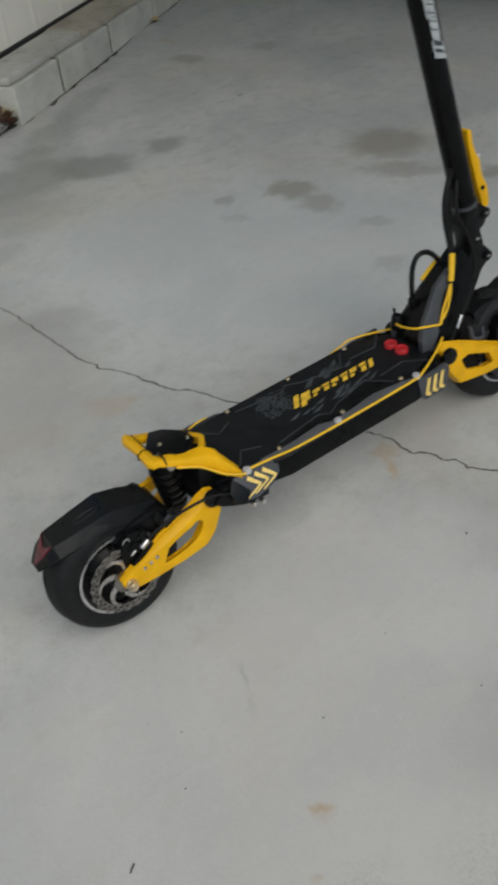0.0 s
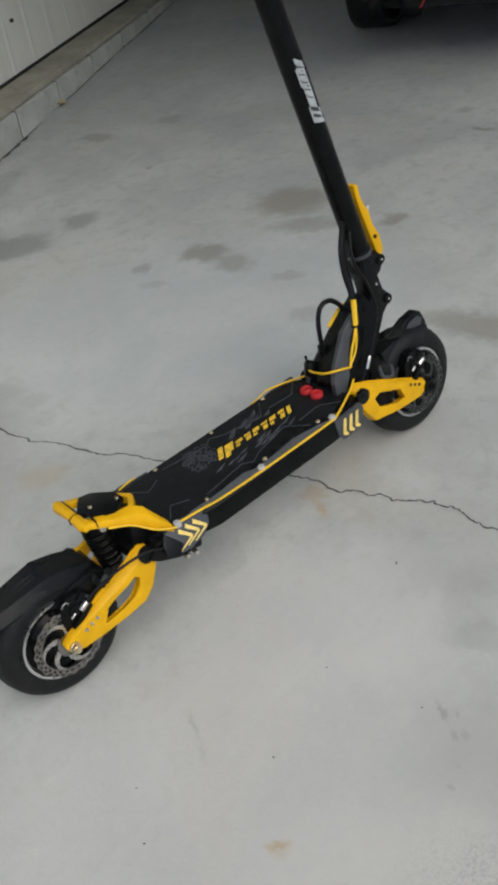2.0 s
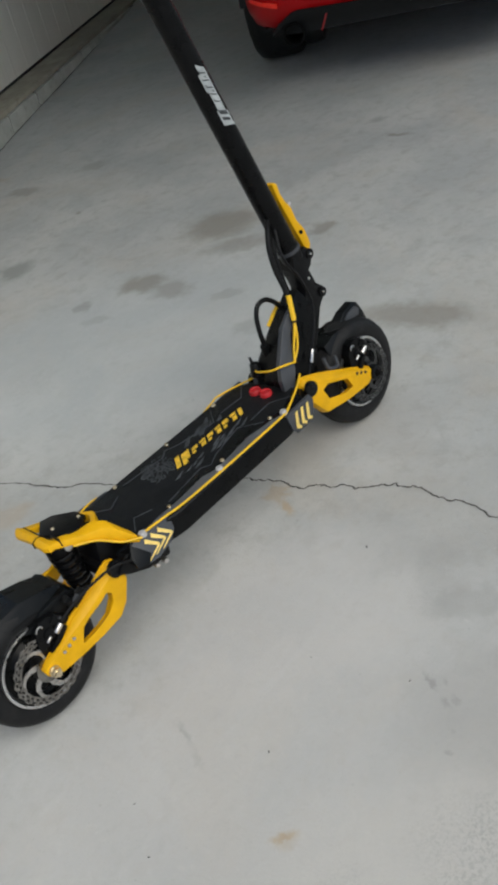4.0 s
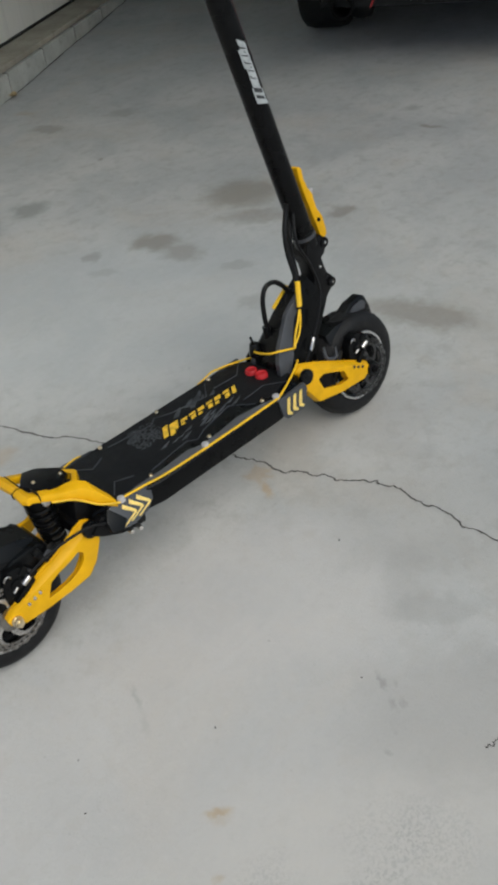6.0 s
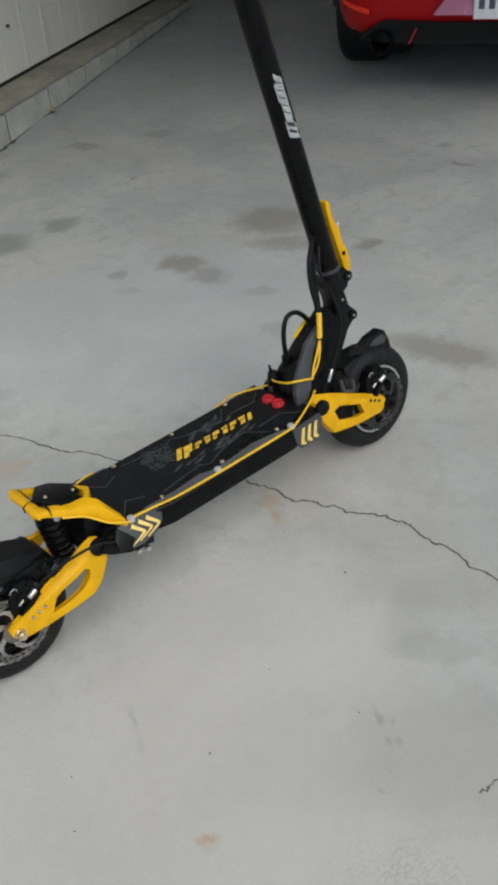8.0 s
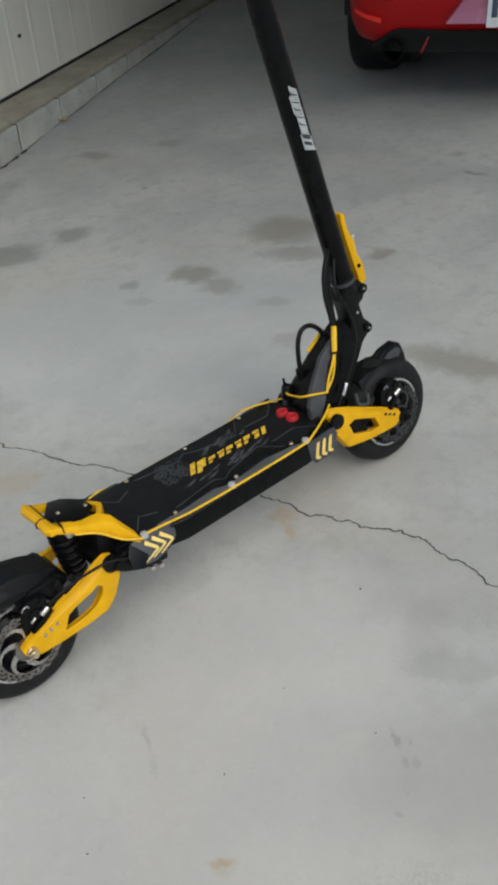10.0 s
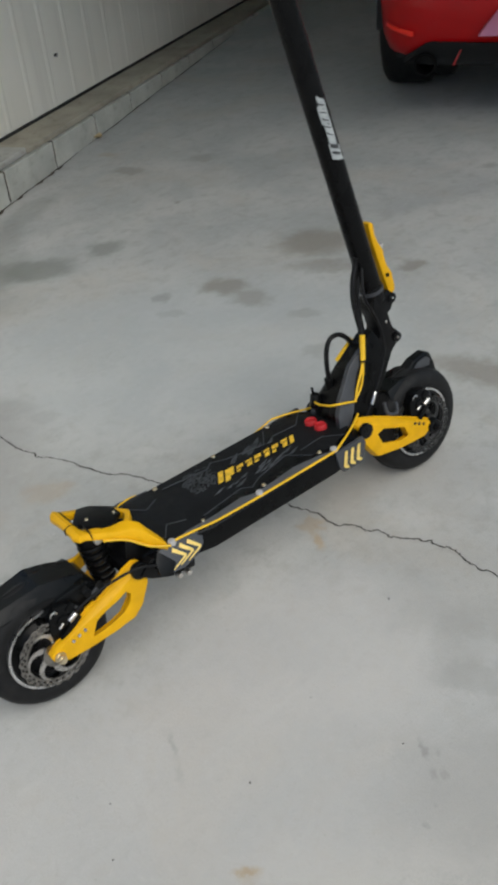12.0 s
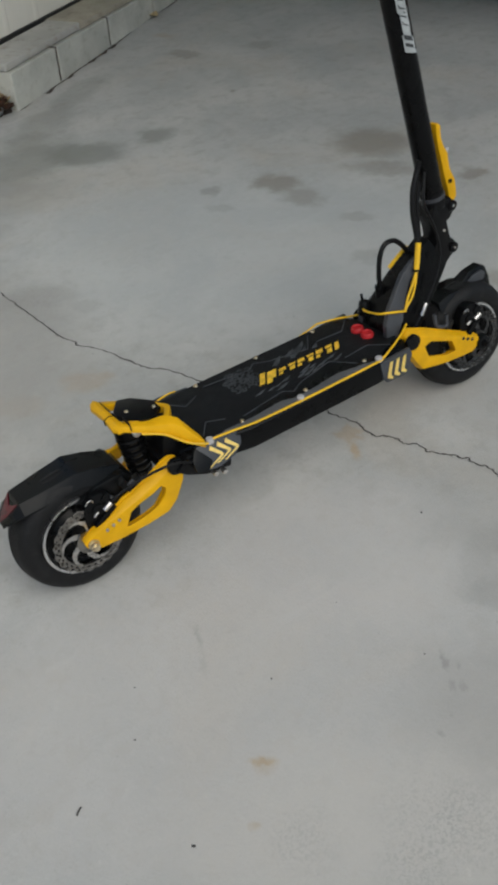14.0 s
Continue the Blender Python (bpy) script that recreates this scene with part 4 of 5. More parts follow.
        if rear:
            facet = prism([(0.217, 0.206), (0.230, 0.224), (0.254, 0.193), (0.240, 0.180), (0.216, 0.186)], *((y0 - 0.003, y1) if side < 0 else (y0, y1 + 0.003)), 0.002)
            part("guard_facet", sloped(facet), BLACK_PLASTIC, cg, "black folded edge of the guard")
        for hx, hz in hooks:
            if rear:
                shape = [(hx - 0.0035, hz - 0.0030), (hx + 0.0010, hz + 0.0030), (hx + 0.0195, hz - 0.0155), (hx + 0.0205, hz - 0.0182), (hx + 0.0178, hz - 0.0205), (hx - 0.0140, hz - 0.0302), (hx - 0.0146, hz - 0.0293), (hx + 0.0135, hz - 0.0190), (hx + 0.0142, hz - 0.0176)]
            else:
                shape = [(hx - 0.0020, hz), (hx + 0.0050, hz + 0.001), (hx - 0.0012, hz - 0.029), (hx + 0.005, hz - 0.0350), (hx + 0.002, hz - 0.0395), (hx - 0.0095, hz - 0.033), (hx - 0.0092, hz - 0.027)]
            yy = (y0 - 0.0012, y0 + 0.001) if side < 0 else (y1 - 0.001, y1 + 0.0012)
            bm = prism(shape, *yy, 0.0)
            part("chevron", sloped(bm) if rear else bm, PALE_PRINT, cg, "pale yellow chevron")
    lug = prism([(0.186, 0.192), (0.206, 0.176), (0.245, 0.157), (0.296, 0.150), (0.300, 0.168), (0.252, 0.206), (0.214, 0.216)], *sorted((side * 0.072, side * 0.092)), 0.003)
    part("pivot_lug", lug, BLACK, deck, "black frame lug beside the pivot")
    for bx, bz in ((0.256, 0.159), (0.275, 0.154)):
        part("frame_bolt", bolt_head((bx, side * 0.102, bz), 0.0058, 0.004, (0, side, 0), rod((bx, side * 0.088, bz), (bx, side * 0.103, bz), 0.0050, bevel=0.001)), STEEL, deck)

# emblem on the mat: a row of plain slanted yellow blocks, the first two taller
def slanted(x0, x1, y0, y1, lean=0.68):
    return [(x0 + lean * y0, y0), (x1 + lean * y0, y0), (x1 + lean * y1, y1), (x0 + lean * y1, y1)]


blocks = [(0.4355, 0.4480, -0.007, 0.0265), (0.4530, 0.4745, -0.002, 0.022), (0.4530, 0.4660, -0.0125, -0.003)]
for k, x in enumerate((0.4815, 0.5045, 0.5275, 0.5505, 0.5735, 0.5975)):
    low, high = -0.0025 - 0.0010 * k, 0.0150 + 0.0004 * k
    mid = (low + high) / 2 + (0.003 if k % 2 else -0.002)
    blocks += [(x, x + 0.0170, mid + 0.0018, high), (x + 0.004 * (k % 2), x + 0.0105 + 0.006 * (k % 2), low, mid - 0.0018)]
blocks += [(0.6215, 0.6320, -0.0085, 0.0150)]
for x0, x1, y0, y1 in blocks:
    part("emblem_bar", prism(slanted(x0, x1, y0, y1), 0.2240, 0.2254, 0.0, axes="xy"), YELLOW_PRINT, deck, "worn yellow printed block")

# faint motif: a cluster of curls behind the emblem, and slanted feather strokes on both sides of it
marks = bmesh.new()
rng = random.Random(11)
for k in range(78):
    u, v = rng.uniform(-1, 1), rng.uniform(-1, 1)
    if u * u + v * v > 1:
        continue
    cx, cy = 0.415 + 0.034 * u + 0.010 * v, 0.036 + 0.038 * v
    r, a0, turn = rng.uniform(0.004, 0.0095), rng.uniform(0, 6.28), rng.uniform(1.8, 3.6)
    pts = [(cx + r * math.cos(a0 + turn * q / 6) * (1 - 0.05 * q), cy + r * math.sin(a0 + turn * q / 6) * (1 - 0.05 * q)) for q in range(7)]
    marks = merged(marks, line_on(pts, rng.uniform(0.0018, 0.0032), 0.2246, 0.0006))
for k in range(30):
    above = k < 13
    x = rng.uniform(0.470, 0.600) if above else rng.uniform(0.405, 0.590)
    y = (0.030 + rng.uniform(0, 0.016)) if above else (-0.024 - rng.uniform(0, 0.022))
    length, w = rng.uniform(0.016, 0.036), rng.uniform(0.003, 0.0065)
    tip = (x + length * 0.95, y + length * (0.75 if above else 0.35))
    marks = prism([(x - w, y), (x + w, y - w * 0.4), (x + w * 0.9 + length * 0.5, y + (tip[1] - y) * 0.45), tip, (x + length * 0.35, y + (tip[1] - y) * 0.55)], 0.2243, 0.2249, 0.0, axes="xy", bm=marks)
part("mat_motif", marks, MAT_PRINT, deck, "faint grey printed motif on the mat")["kind"] = "stuff"

for y in (0.017, -0.014):
    k = lathe([(0.001, 0.0), (0.0135, 0.0), (0.0135, 0.007), (0.0115, 0.010), (0.0095, 0.0095), (0.0085, 0.0075), (0.001, 0.0075)], (0.696, y + 0.002, 0.224), "z", 24)
    part("port_cap", k, RED_RUBBER, deck, "round red rubber charging port cap")

# yellow tail bracket over the rear shock
for side in (-1, 1):
    # (x, top inner, top outer, bottom outer, bottom inner), each (y, z); the far arm sags a little
    rows = [(0.110, (0.036, 0.308), (0.056, 0.307), (0.058, 0.296), (0.038, 0.295)), (0.120, (0.033, 0.310), (0.054, 0.309), (0.057, 0.296), (0.035, 0.295)), (0.175, (0.043, 0.291), (0.064, 0.287), (0.066, 0.271), (0.044, 0.272)),
            (0.207, (0.046, 0.289), (0.072, 0.279), (0.075, 0.250), (0.052, 0.258)), (0.224, (0.060, 0.281), (0.084, 0.266), (0.087, 0.234), (0.066, 0.245)), (0.252, (0.076, 0.236), (0.094, 0.231), (0.096, 0.215), (0.078, 0.217))]
    sag = (0, 0, 0.006, 0.016, 0.022, 0.004) if side > 0 else (0,) * 6
    arm = loft([[(r[0], side * y, z - d) for y, z in r[1:]] for r, d in zip(rows, sag)], 0.004)
    if side < 0:
        tail = part("tail_bracket", arm, YELLOW, scooter, "yellow cast tail bracket", 30)
    else:
        part("bracket_arm", arm, YELLOW, tail, "", 30)
bar = [(y, a, b) for y, a, b in ((-0.056, 0.113, 0.120), (-0.046, 0.105, 0.127), (0.0, 0.109, 0.126), (0.044, 0.106, 0.127), (0.057, 0.113, 0.124))]
part("cross_bar", loft([[(a, y, 0.297), (b, y, 0.295), (b, y, 0.307), ((a + b) / 2, y, 0.3105), (a, y, 0.306)] for y, a, b in bar], 0.002), YELLOW, tail, "", 20)
part("front_cross_bar", loft([[(x - 0.006, y, z - 0.014), (x + 0.006, y, z - 0.015), (x + 0.006, y, z + 0.003), (x - 0.006, y, z + 0.004)] for x, y, z in ((0.205, -0.052, 0.280), (0.232, -0.004, 0.268), (0.232, 0.004, 0.268), (0.205, 0.056, 0.266))], 0.0015), YELLOW, tail)
plate_bm = prism([(-0.050, -0.008), (-0.050, 0.008), (-0.024, 0.047), (0.002, 0.045), (0.034, 0.016), (0.034, -0.016), (0.002, -0.045), (-0.024, -0.047)], -0.004, 0.004, 0.002, axes="xy")
PLATE_AT = pose(0.181, 0.0, 0.288, 0, 11, 0)
bmesh.ops.transform(plate_bm, matrix=PLATE_AT, verts=plate_bm.verts)
cover = part("cover_plate", plate_bm, BLACK, tail, "black angular cover plate")
for x, y in ((-0.028, -0.002), (0.024, -0.008)):
    part("plate_screw", bolt_head(PLATE_AT @ Vector((x, y, 0.0038)), 0.0042, 0.0025, PLATE_AT.to_3x3() @ Vector((0, 0, 1))), BRASS, cover)
part("cover_stay", box((0.05, 0.085, 0.010), (0.178, 0.0, 0.2815), (0, 11, 0), 0.002), BLACK, cover, "black bar under the cover")
tie = loft([[(0.1060, q, 0.2955), (0.1275, q, 0.2935), (0.1275, q, 0.3080), (0.1170, q, 0.3112), (0.1060, q, 0.3066)] for q in (-0.0130, -0.0112)])
part("cable_tie", tie, HOSE, tail, "black cable tie")
part("tail_cable", tube([(0.128, 0.050, 0.3055), (0.1275, 0.020, 0.3065), (0.1275, -0.012, 0.3065), (0.129, -0.040, 0.3055), (0.138, -0.052, 0.300)], 0.0015, 6), HOSE, tail, "thin black cable along the bracket")
tie = loft([[(x, -0.031, 0.293), (x, -0.060, 0.294), (x, -0.058, 0.311), (x, -0.033, 0.312)] for x in (0.1335, 0.1352)])
part("cable_tie", tie, HOSE, tail, "black cable tie")
part("tail_wire", tube([(0.150, -0.062, 0.282), (0.188, -0.072, 0.266), (0.222, -0.089, 0.240), (0.255, -0.099, 0.226)], 0.0022, 6), YELLOW_PLASTIC, tail, "thin yellow strip")

# neck, hinge and stem
def quad(x0, x1, w0, w1, z0, z1):
    return [(x0, -w0, z0), (x1, -w1, z1), (x1, w1, z1), (x0, w0, z0)]


neck = part("neck", loft([quad(0.724, 0.798, 0.046, 0.046, 0.216, 0.196), quad(0.737, 0.820, 0.037, 0.043, 0.262, 0.216), quad(0.790, 0.872, 0.020, 0.034, 0.328, 0.274), quad(0.864, 0.906, 0.018, 0.026, 0.380, 0.314)], 0.004), BLACK_SATIN, scooter, "black sloping alloy neck")
for side in (-1, 1):
    face = [(0.716, 0.048, 0.220), (0.742, 0.049, 0.212), (0.762, 0.0465, 0.250), (0.771, 0.042, 0.282), (0.790, 0.035, 0.318), (0.828, 0.0285, 0.350), (0.822, 0.0235, 0.360), (0.784, 0.0235, 0.334), (0.734, 0.037, 0.278), (0.718, 0.046, 0.250)]
    if side > 0:
        face = [(x + 0.006, y, z - 0.014) for x, y, z in face]
    pts = [(x, side * (y + 0.003), z) for x, y, z in face]
    inner = [(x, side * (y - 0.009), z - 0.003) for x, y, z in face]
    part("neck_panel", loft([pts, inner], 0.0008), GUNMETAL, neck, "dark grey neck panel", 20)
    if side > 0:
        part("wire_sleeve", tube([(0.840, 0.022, 0.361), (0.818, 0.024, 0.346), (0.794, 0.026, 0.328)], 0.0042, 8), YELLOW_PLASTIC, neck, "unlit yellow light strip")
        continue
    for bow in (0.0, 0.011):
        part("wire_sleeve", tube([(0.808, -0.041, 0.338), (0.795 + bow * 0.6, -0.0445, 0.317 - bow * 0.1), (0.778 + bow, -0.0475, 0.292 - bow * 0.2), (0.767, -0.0505, 0.270)], 0.0025, 8), YELLOW_PLASTIC, neck, "thin yellow wire")
    part("wire_sleeve", tube([(0.823, -0.032, 0.390), (0.816, -0.036, 0.364), (0.808, -0.041, 0.338)], 0.0056, 8), YELLOW_PLASTIC, neck, "yellow strip wrapped double")
    part("cable_tie", lathe([(0.004, -0.0018), (0.0066, -0.0018), (0.0066, 0.0018), (0.004, 0.0018)], (0.8085, -0.0405, 0.340), "z", 14), HOSE, neck, "black cable tie")
part("wire_loop", tube([(0.767, -0.0505, 0.271), (0.7645, -0.0525, 0.2685), (0.742, -0.0535, 0.276), (0.718, -0.0505, 0.282), (0.708, -0.036, 0.279), (0.710, 0.0, 0.270), (0.722, 0.028, 0.261), (0.736, 0.037, 0.256)], 0.0024, 8), YELLOW_PLASTIC, neck, "yellow strip across the neck")

UP = Vector((-0.220, 0, 1)).normalized()  # the stem's rake
FOOT = Vector((0.898, 0, 0.425))


def on_stem(h, ahead=0.0, y=0.0):
    """A point h metres up the stem, ahead of its axis."""
    return FOOT + UP * h + Vector((UP.z, 0, -UP.x)) * ahead + Vector((0, y, 0))


hinge = part("folding_joint", prism([(0.876, 0.446), (0.918, 0.452), (0.934, 0.432), (0.920, 0.408), (0.910, 0.403), (0.919, 0.367), (0.936, 0.350), (0.935, 0.333), (0.916, 0.319), (0.893, 0.297), (0.866, 0.330), (0.884, 0.372), (0.880, 0.394), (0.870, 0.420)], -0.022, 0.022, 0.003), BLACK, scooter, "black folding joint")
part("joint_lug", rod((0.927, -0.026, 0.341), (0.927, 0.026, 0.341), 0.011, bevel=0.002, segments=20), BLACK, hinge)
part("joint_lug", rod((0.924, -0.025, 0.432), (0.924, 0.025, 0.432), 0.011, bevel=0.002, segments=20), BLACK, hinge)
for p in ((0.924, -0.0252, 0.432), (0.902, -0.022, 0.386), (0.927, -0.0262, 0.341)):
    part("joint_bolt", bolt_head(p, 0.0032, 0.0015, (0, -1, 0)), STEEL, hinge)
part("stem_collar", rod(on_stem(0.008), on_stem(0.045), 0.0245, bevel=0.003, segments=28), BLACK, hinge, "black stem collar")
part("collar_ring", rod(on_stem(0.030), on_stem(0.038), 0.0258, bevel=0.001, segments=28), GUNMETAL, hinge, "worn grey ring")
stem = part("stem", rod(on_stem(0.02), on_stem(0.86), 0.0228, segments=40), BLACK_SATIN, scooter, "tall black tubular stem")

# sticker wrapped on the stem: white ground with dark bars
def wrapped(h0, h1, a0, a1, r, cut=0.0, bm=None):
    own = bmesh.new()
    side = Vector((UP.z, 0, -UP.x))
    grid = []
    for i in range(5):
        a = radians(a0 + (a1 - a0) * i / 4)
        dirv = side * math.sin(a) + Vector((0, -1, 0)) * math.cos(a)
        lift = cut * (i / 4)
        grid.append([own.verts.new(FOOT + UP * (h + 0.004 + lift) + dirv * q) for h in (h0, h1) for q in (r, r - 0.0015)])
    for a, b in zip(grid, grid[1:]):
        own.faces.new((a[0], b[0], b[2], a[2]))
        own.faces.new((a[0], a[1], b[1], b[0]))
        own.faces.new((a[2], b[2], b[3], a[3]))
    own.faces.new((grid[0][0], grid[0][2], grid[0][3], grid[0][1]))
    own.faces.new((grid[-1][0], grid[-1][2], grid[-1][3], grid[-1][1]))
    return merged(bm, own)


label_bm = wrapped(0.336, 0.449, -24, 15, 0.0232, -0.011)
for h0, h1, a0, a1 in ((0.330, 0.360, -31, 26), (0.327, 0.334, 4, 36), (0.398, 0.432, -32, 14), (0.442, 0.451, -22, 2)):
    label_bm = wrapped(h0, h1, a0, a1, 0.02325, -0.011, label_bm)
part("sticker", label_bm, WHITE_LABEL, stem, "pale emblem sticker with a stepped outline")
ink = bmesh.new()
for k in range(5):
    h = 0.377 + 0.0142 * k
    ink = wrapped(h, h + 0.0026, -20 - (k > 1) * 4, 6, 0.0236, -0.007, ink)
    ink = wrapped(h + 0.0026, h + 0.0062, -20 - (k > 1) * 4 + 16 * (k % 2), -15 - (k > 1) * 4 + 16 * (k % 2), 0.0236, -0.002, ink)
for h0, h1, a0, a1 in ((0.340, 0.3465, -24, 14), (0.352, 0.3605, -24, 16)):
    ink = wrapped(h0, h1, a0, a1, 0.0236, -0.010, ink)
part("sticker_bars", ink, LABEL_INK, stem, "dark bars on the sticker")

# yellow folding lever in front of the stem
lever = [(0.894, 0.598), (0.900, 0.600), (0.907, 0.594), (0.908, 0.572), (0.915, 0.552), (0.926, 0.534), (0.927, 0.522), (0.931, 0.503), (0.944, 0.479), (0.949, 0.450), (0.948, 0.438), (0.940, 0.433), (0.931, 0.438), (0.927, 0.452), (0.923, 0.470), (0.915, 0.496), (0.908, 0.524), (0.900, 0.554), (0.895, 0.580)]
latch = part("folding_lever", prism(lever, -0.0095, 0.0095, 0.003), YELLOW, scooter, "yellow folding lever", 40)
part("lever_pin", rod((0.930, -0.0125, 0.478), (0.930, 0.0125, 0.478), 0.0042, bevel=0.001), BLACK, latch)
part("lever_catch", box((0.009, 0.011, 0.011), (0.927, 0, 0.540), (0, 20, 0), 0.002), CLEAR, latch, "pale catch button")

# cables
part("cable_hose", tube([on_stem(0.125, -0.019, -0.008), (0.848, -0.006, 0.524), (0.832, -0.010, 0.488), (0.827, -0.014, 0.445), (0.828, -0.022, 0.400), (0.822, -0.028, 0.374)], 0.0058, 12), HOSE, scooter, "thick black cable hose")
part("cable_hose", tube([on_stem(0.11, -0.017, 0.006), (0.862, 0.002, 0.505), (0.848, -0.004, 0.47), (0.842, -0.010, 0.43), (0.838, -0.018, 0.39)], 0.0045, 12), HOSE, scooter, "black cable hose")
part("cable_loop", tube([(0.842, 0.010, 0.340), (0.833, 0.010, 0.350), (0.818, 0.010, 0.374), (0.796, 0.010, 0.392), (0.772, 0.010, 0.392), (0.758, 0.010, 0.370), (0.755, 0.012, 0.331), (0.758, 0.014, 0.300)], 0.0052, 12), HOSE, scooter, "looped black power cable")
part("cable_connector", rod((0.757, 0.016, 0.306), (0.760, 0.018, 0.275), 0.009, bevel=0.002), BLACK_PLASTIC, scooter, "black cable connector")
part("bell_clip", rod((0.728, 0.034, 0.246), (0.730, 0.034, 0.276), 0.014, 0.010, 16, 0.003, box((0.02, 0.024, 0.04), (0.736, 0.034, 0.236), bevel=0.004, bm=rod((0.727, 0.034, 0.272), (0.724, 0.034, 0.292), 0.0028))), BLACK_PLASTIC, scooter, "small black clip on the deck edge")
part("brake_cable", tube([on_stem(0.10, -0.018, -0.014), (0.842, -0.030, 0.467), (0.863, -0.035, 0.410), (0.873, -0.040, 0.354), (0.855, -0.045, 0.306), (0.818, -0.050, 0.256), (0.786, -0.055, 0.219)], 0.0028, 8), HOSE, scooter, "thin black front brake cable")
part("cable_ferrule", rod((0.824, -0.050, 0.263), (0.808, -0.052, 0.240), 0.0048, bevel=0.001), STEEL, scooter, "silver cable ferrule")

# front mudguard and fork details
fguard = part("front_mudguard", mudguard([(0.880, 0.226, 0.027, 0.036, 0.020), (0.915, 0.237, 0.028, 0.041, 0.028), (0.962, 0.236, 0.029, 0.042, 0.031), (1.002, 0.225, 0.029, 0.042, 0.024), (1.042, 0.205, 0.025, 0.038, 0.010)], 0.0035), BLACK_PLASTIC, scooter, "faceted black plastic front mudguard", 15)
fin = loft([[(0.952, -0.018, 0.236), (0.952, 0.018, 0.236), (0.957, 0.012, 0.241), (0.957, -0.012, 0.241)], [(0.980, -0.021, 0.232), (0.980, 0.021, 0.232), (0.981, 0.011, 0.257), (0.981, -0.011, 0.257)],
            [(1.016, -0.021, 0.219), (1.016, 0.021, 0.219), (1.018, 0.010, 0.263), (1.018, -0.010, 0.263)], [(1.030, -0.020, 0.212), (1.030, 0.020, 0.212), (1.032, 0.010, 0.256), (1.032, -0.010, 0.256)],
            [(1.043, -0.018, 0.203), (1.043, 0.018, 0.203), (1.045, 0.009, 0.228), (1.045, -0.009, 0.228)]], 0.002)
scoop = prism([(0.972, 0.243), (0.985, 0.253), (1.012, 0.257), (1.024, 0.246), (1.018, 0.232), (0.990, 0.236)], -0.0205, -0.0165, 0.0012)
ridge = part("mudguard_fin", fin, BLACK_PLASTIC, fguard, "raised lip of the mudguard", 15)
part("scoop_rim", scoop, GUNMETAL, ridge, "greyish rim of the scoop")
fs_top, fs_low = Vector((0.826, 0, 0.252)), Vector((0.850, 0, 0.165))
fshock = part("front_shock", rod(fs_low, fs_top, 0.018, bevel=0.003), BLACK_SATIN, scooter, "black front shock absorber")
part("shock_bracket", box((0.045, 0.07, 0.03), (0.826, 0, 0.232), (0, 25, 0), 0.005), BLACK, fshock)
part("clamp_plate", tube([(0.838, -0.058, 0.232), (0.842, -0.062, 0.205), (0.868, -0.062, 0.196), (0.872, -0.058, 0.218)], 0.004, 8, 4), GUNMETAL, scooter, "grey bent wire clip")

# side stand on the far side
stand = part("side_stand", rod((0.33, 0.085, 0.145), (0.30, 0.168, 0.022), 0.008, bevel=0.002), BLACK, scooter, "black side stand")
part("stand_foot", rod((0.30, 0.167, 0.0215), (0.285, 0.176, 0.024), 0.011, bevel=0.003), RUBBER, stand)

# ---- the parked car ----
CAR_N, CAR_HALF, TAIL = -0.715, 0.845, 3.2
car = empty("parked_car", GARAGE @ pose(TAIL, CAR_N, 0), "red hatchback parked in the dim garage, seen from its tail", "car")


def plan(z, half, tail, nose, round_end, count=40):
    """A plan outline of the body at height z: x runs from the tail forwards."""
    out = []
    mid, hl = (tail + nose) / 2, (nose - tail) / 2
    for k in range(count):
        a = 2 * math.pi * k / count
        c, s = math.cos(a), math.sin(a)
        out.append((mid + hl * math.copysign(abs(c) ** round_end, c), half * math.copysign(abs(s) ** round_end, s), z))
    return out


H = CAR_HALF
body = loft([plan(0.278, H - 0.050, 0.07, 3.9, 0.26), plan(0.290, H - 0.026, 0.045, 3.93, 0.26), plan(0.34, H - 0.010, 0.022, 3.95, 0.26), plan(0.40, H - 0.006, 0.006, 3.97, 0.26), plan(0.50, H, 0.0, 3.98, 0.26), plan(0.60, H, 0.015, 3.97, 0.26), plan(0.66, H, 0.05, 3.95, 0.26), plan(0.80, H, 0.10, 3.90, 0.28), plan(0.93, H - 0.03, 0.16, 3.8, 0.3), plan(0.96, H - 0.06, 0.2, 3.6, 0.3)], 0.0)
part("body", body, CAR_RED, car, "glossy red body", 60)
cabin = loft([plan(0.95, H - 0.07, 0.20, 2.9, 0.32), plan(1.25, H - 0.17, 0.42, 2.45, 0.32), plan(1.42, H - 0.24, 0.60, 2.1, 0.35), plan(1.46, H - 0.32, 0.75, 1.9, 0.4)], 0.0)
part("cabin", cabin, CAR_GLASS, car, "dark glazed cabin", 60)
part("roof", loft([plan(1.40, H - 0.21, 0.52, 2.2, 0.35), plan(1.47, H - 0.26, 0.62, 2.05, 0.36), plan(1.49, H - 0.4, 0.8, 1.85, 0.4)], 0.0), CAR_RED, car, "red roof", 60)

def tail_at(y, z=0.35):
    """How far forward the tail lies at y."""
    u = min(0.999, abs(y) / (H - 0.008))
    c = math.sqrt(max(0.0, 1 - (u ** (1 / 0.26)) ** 2))
    return 0.018 + 1.97 * (1 - c ** 0.26)


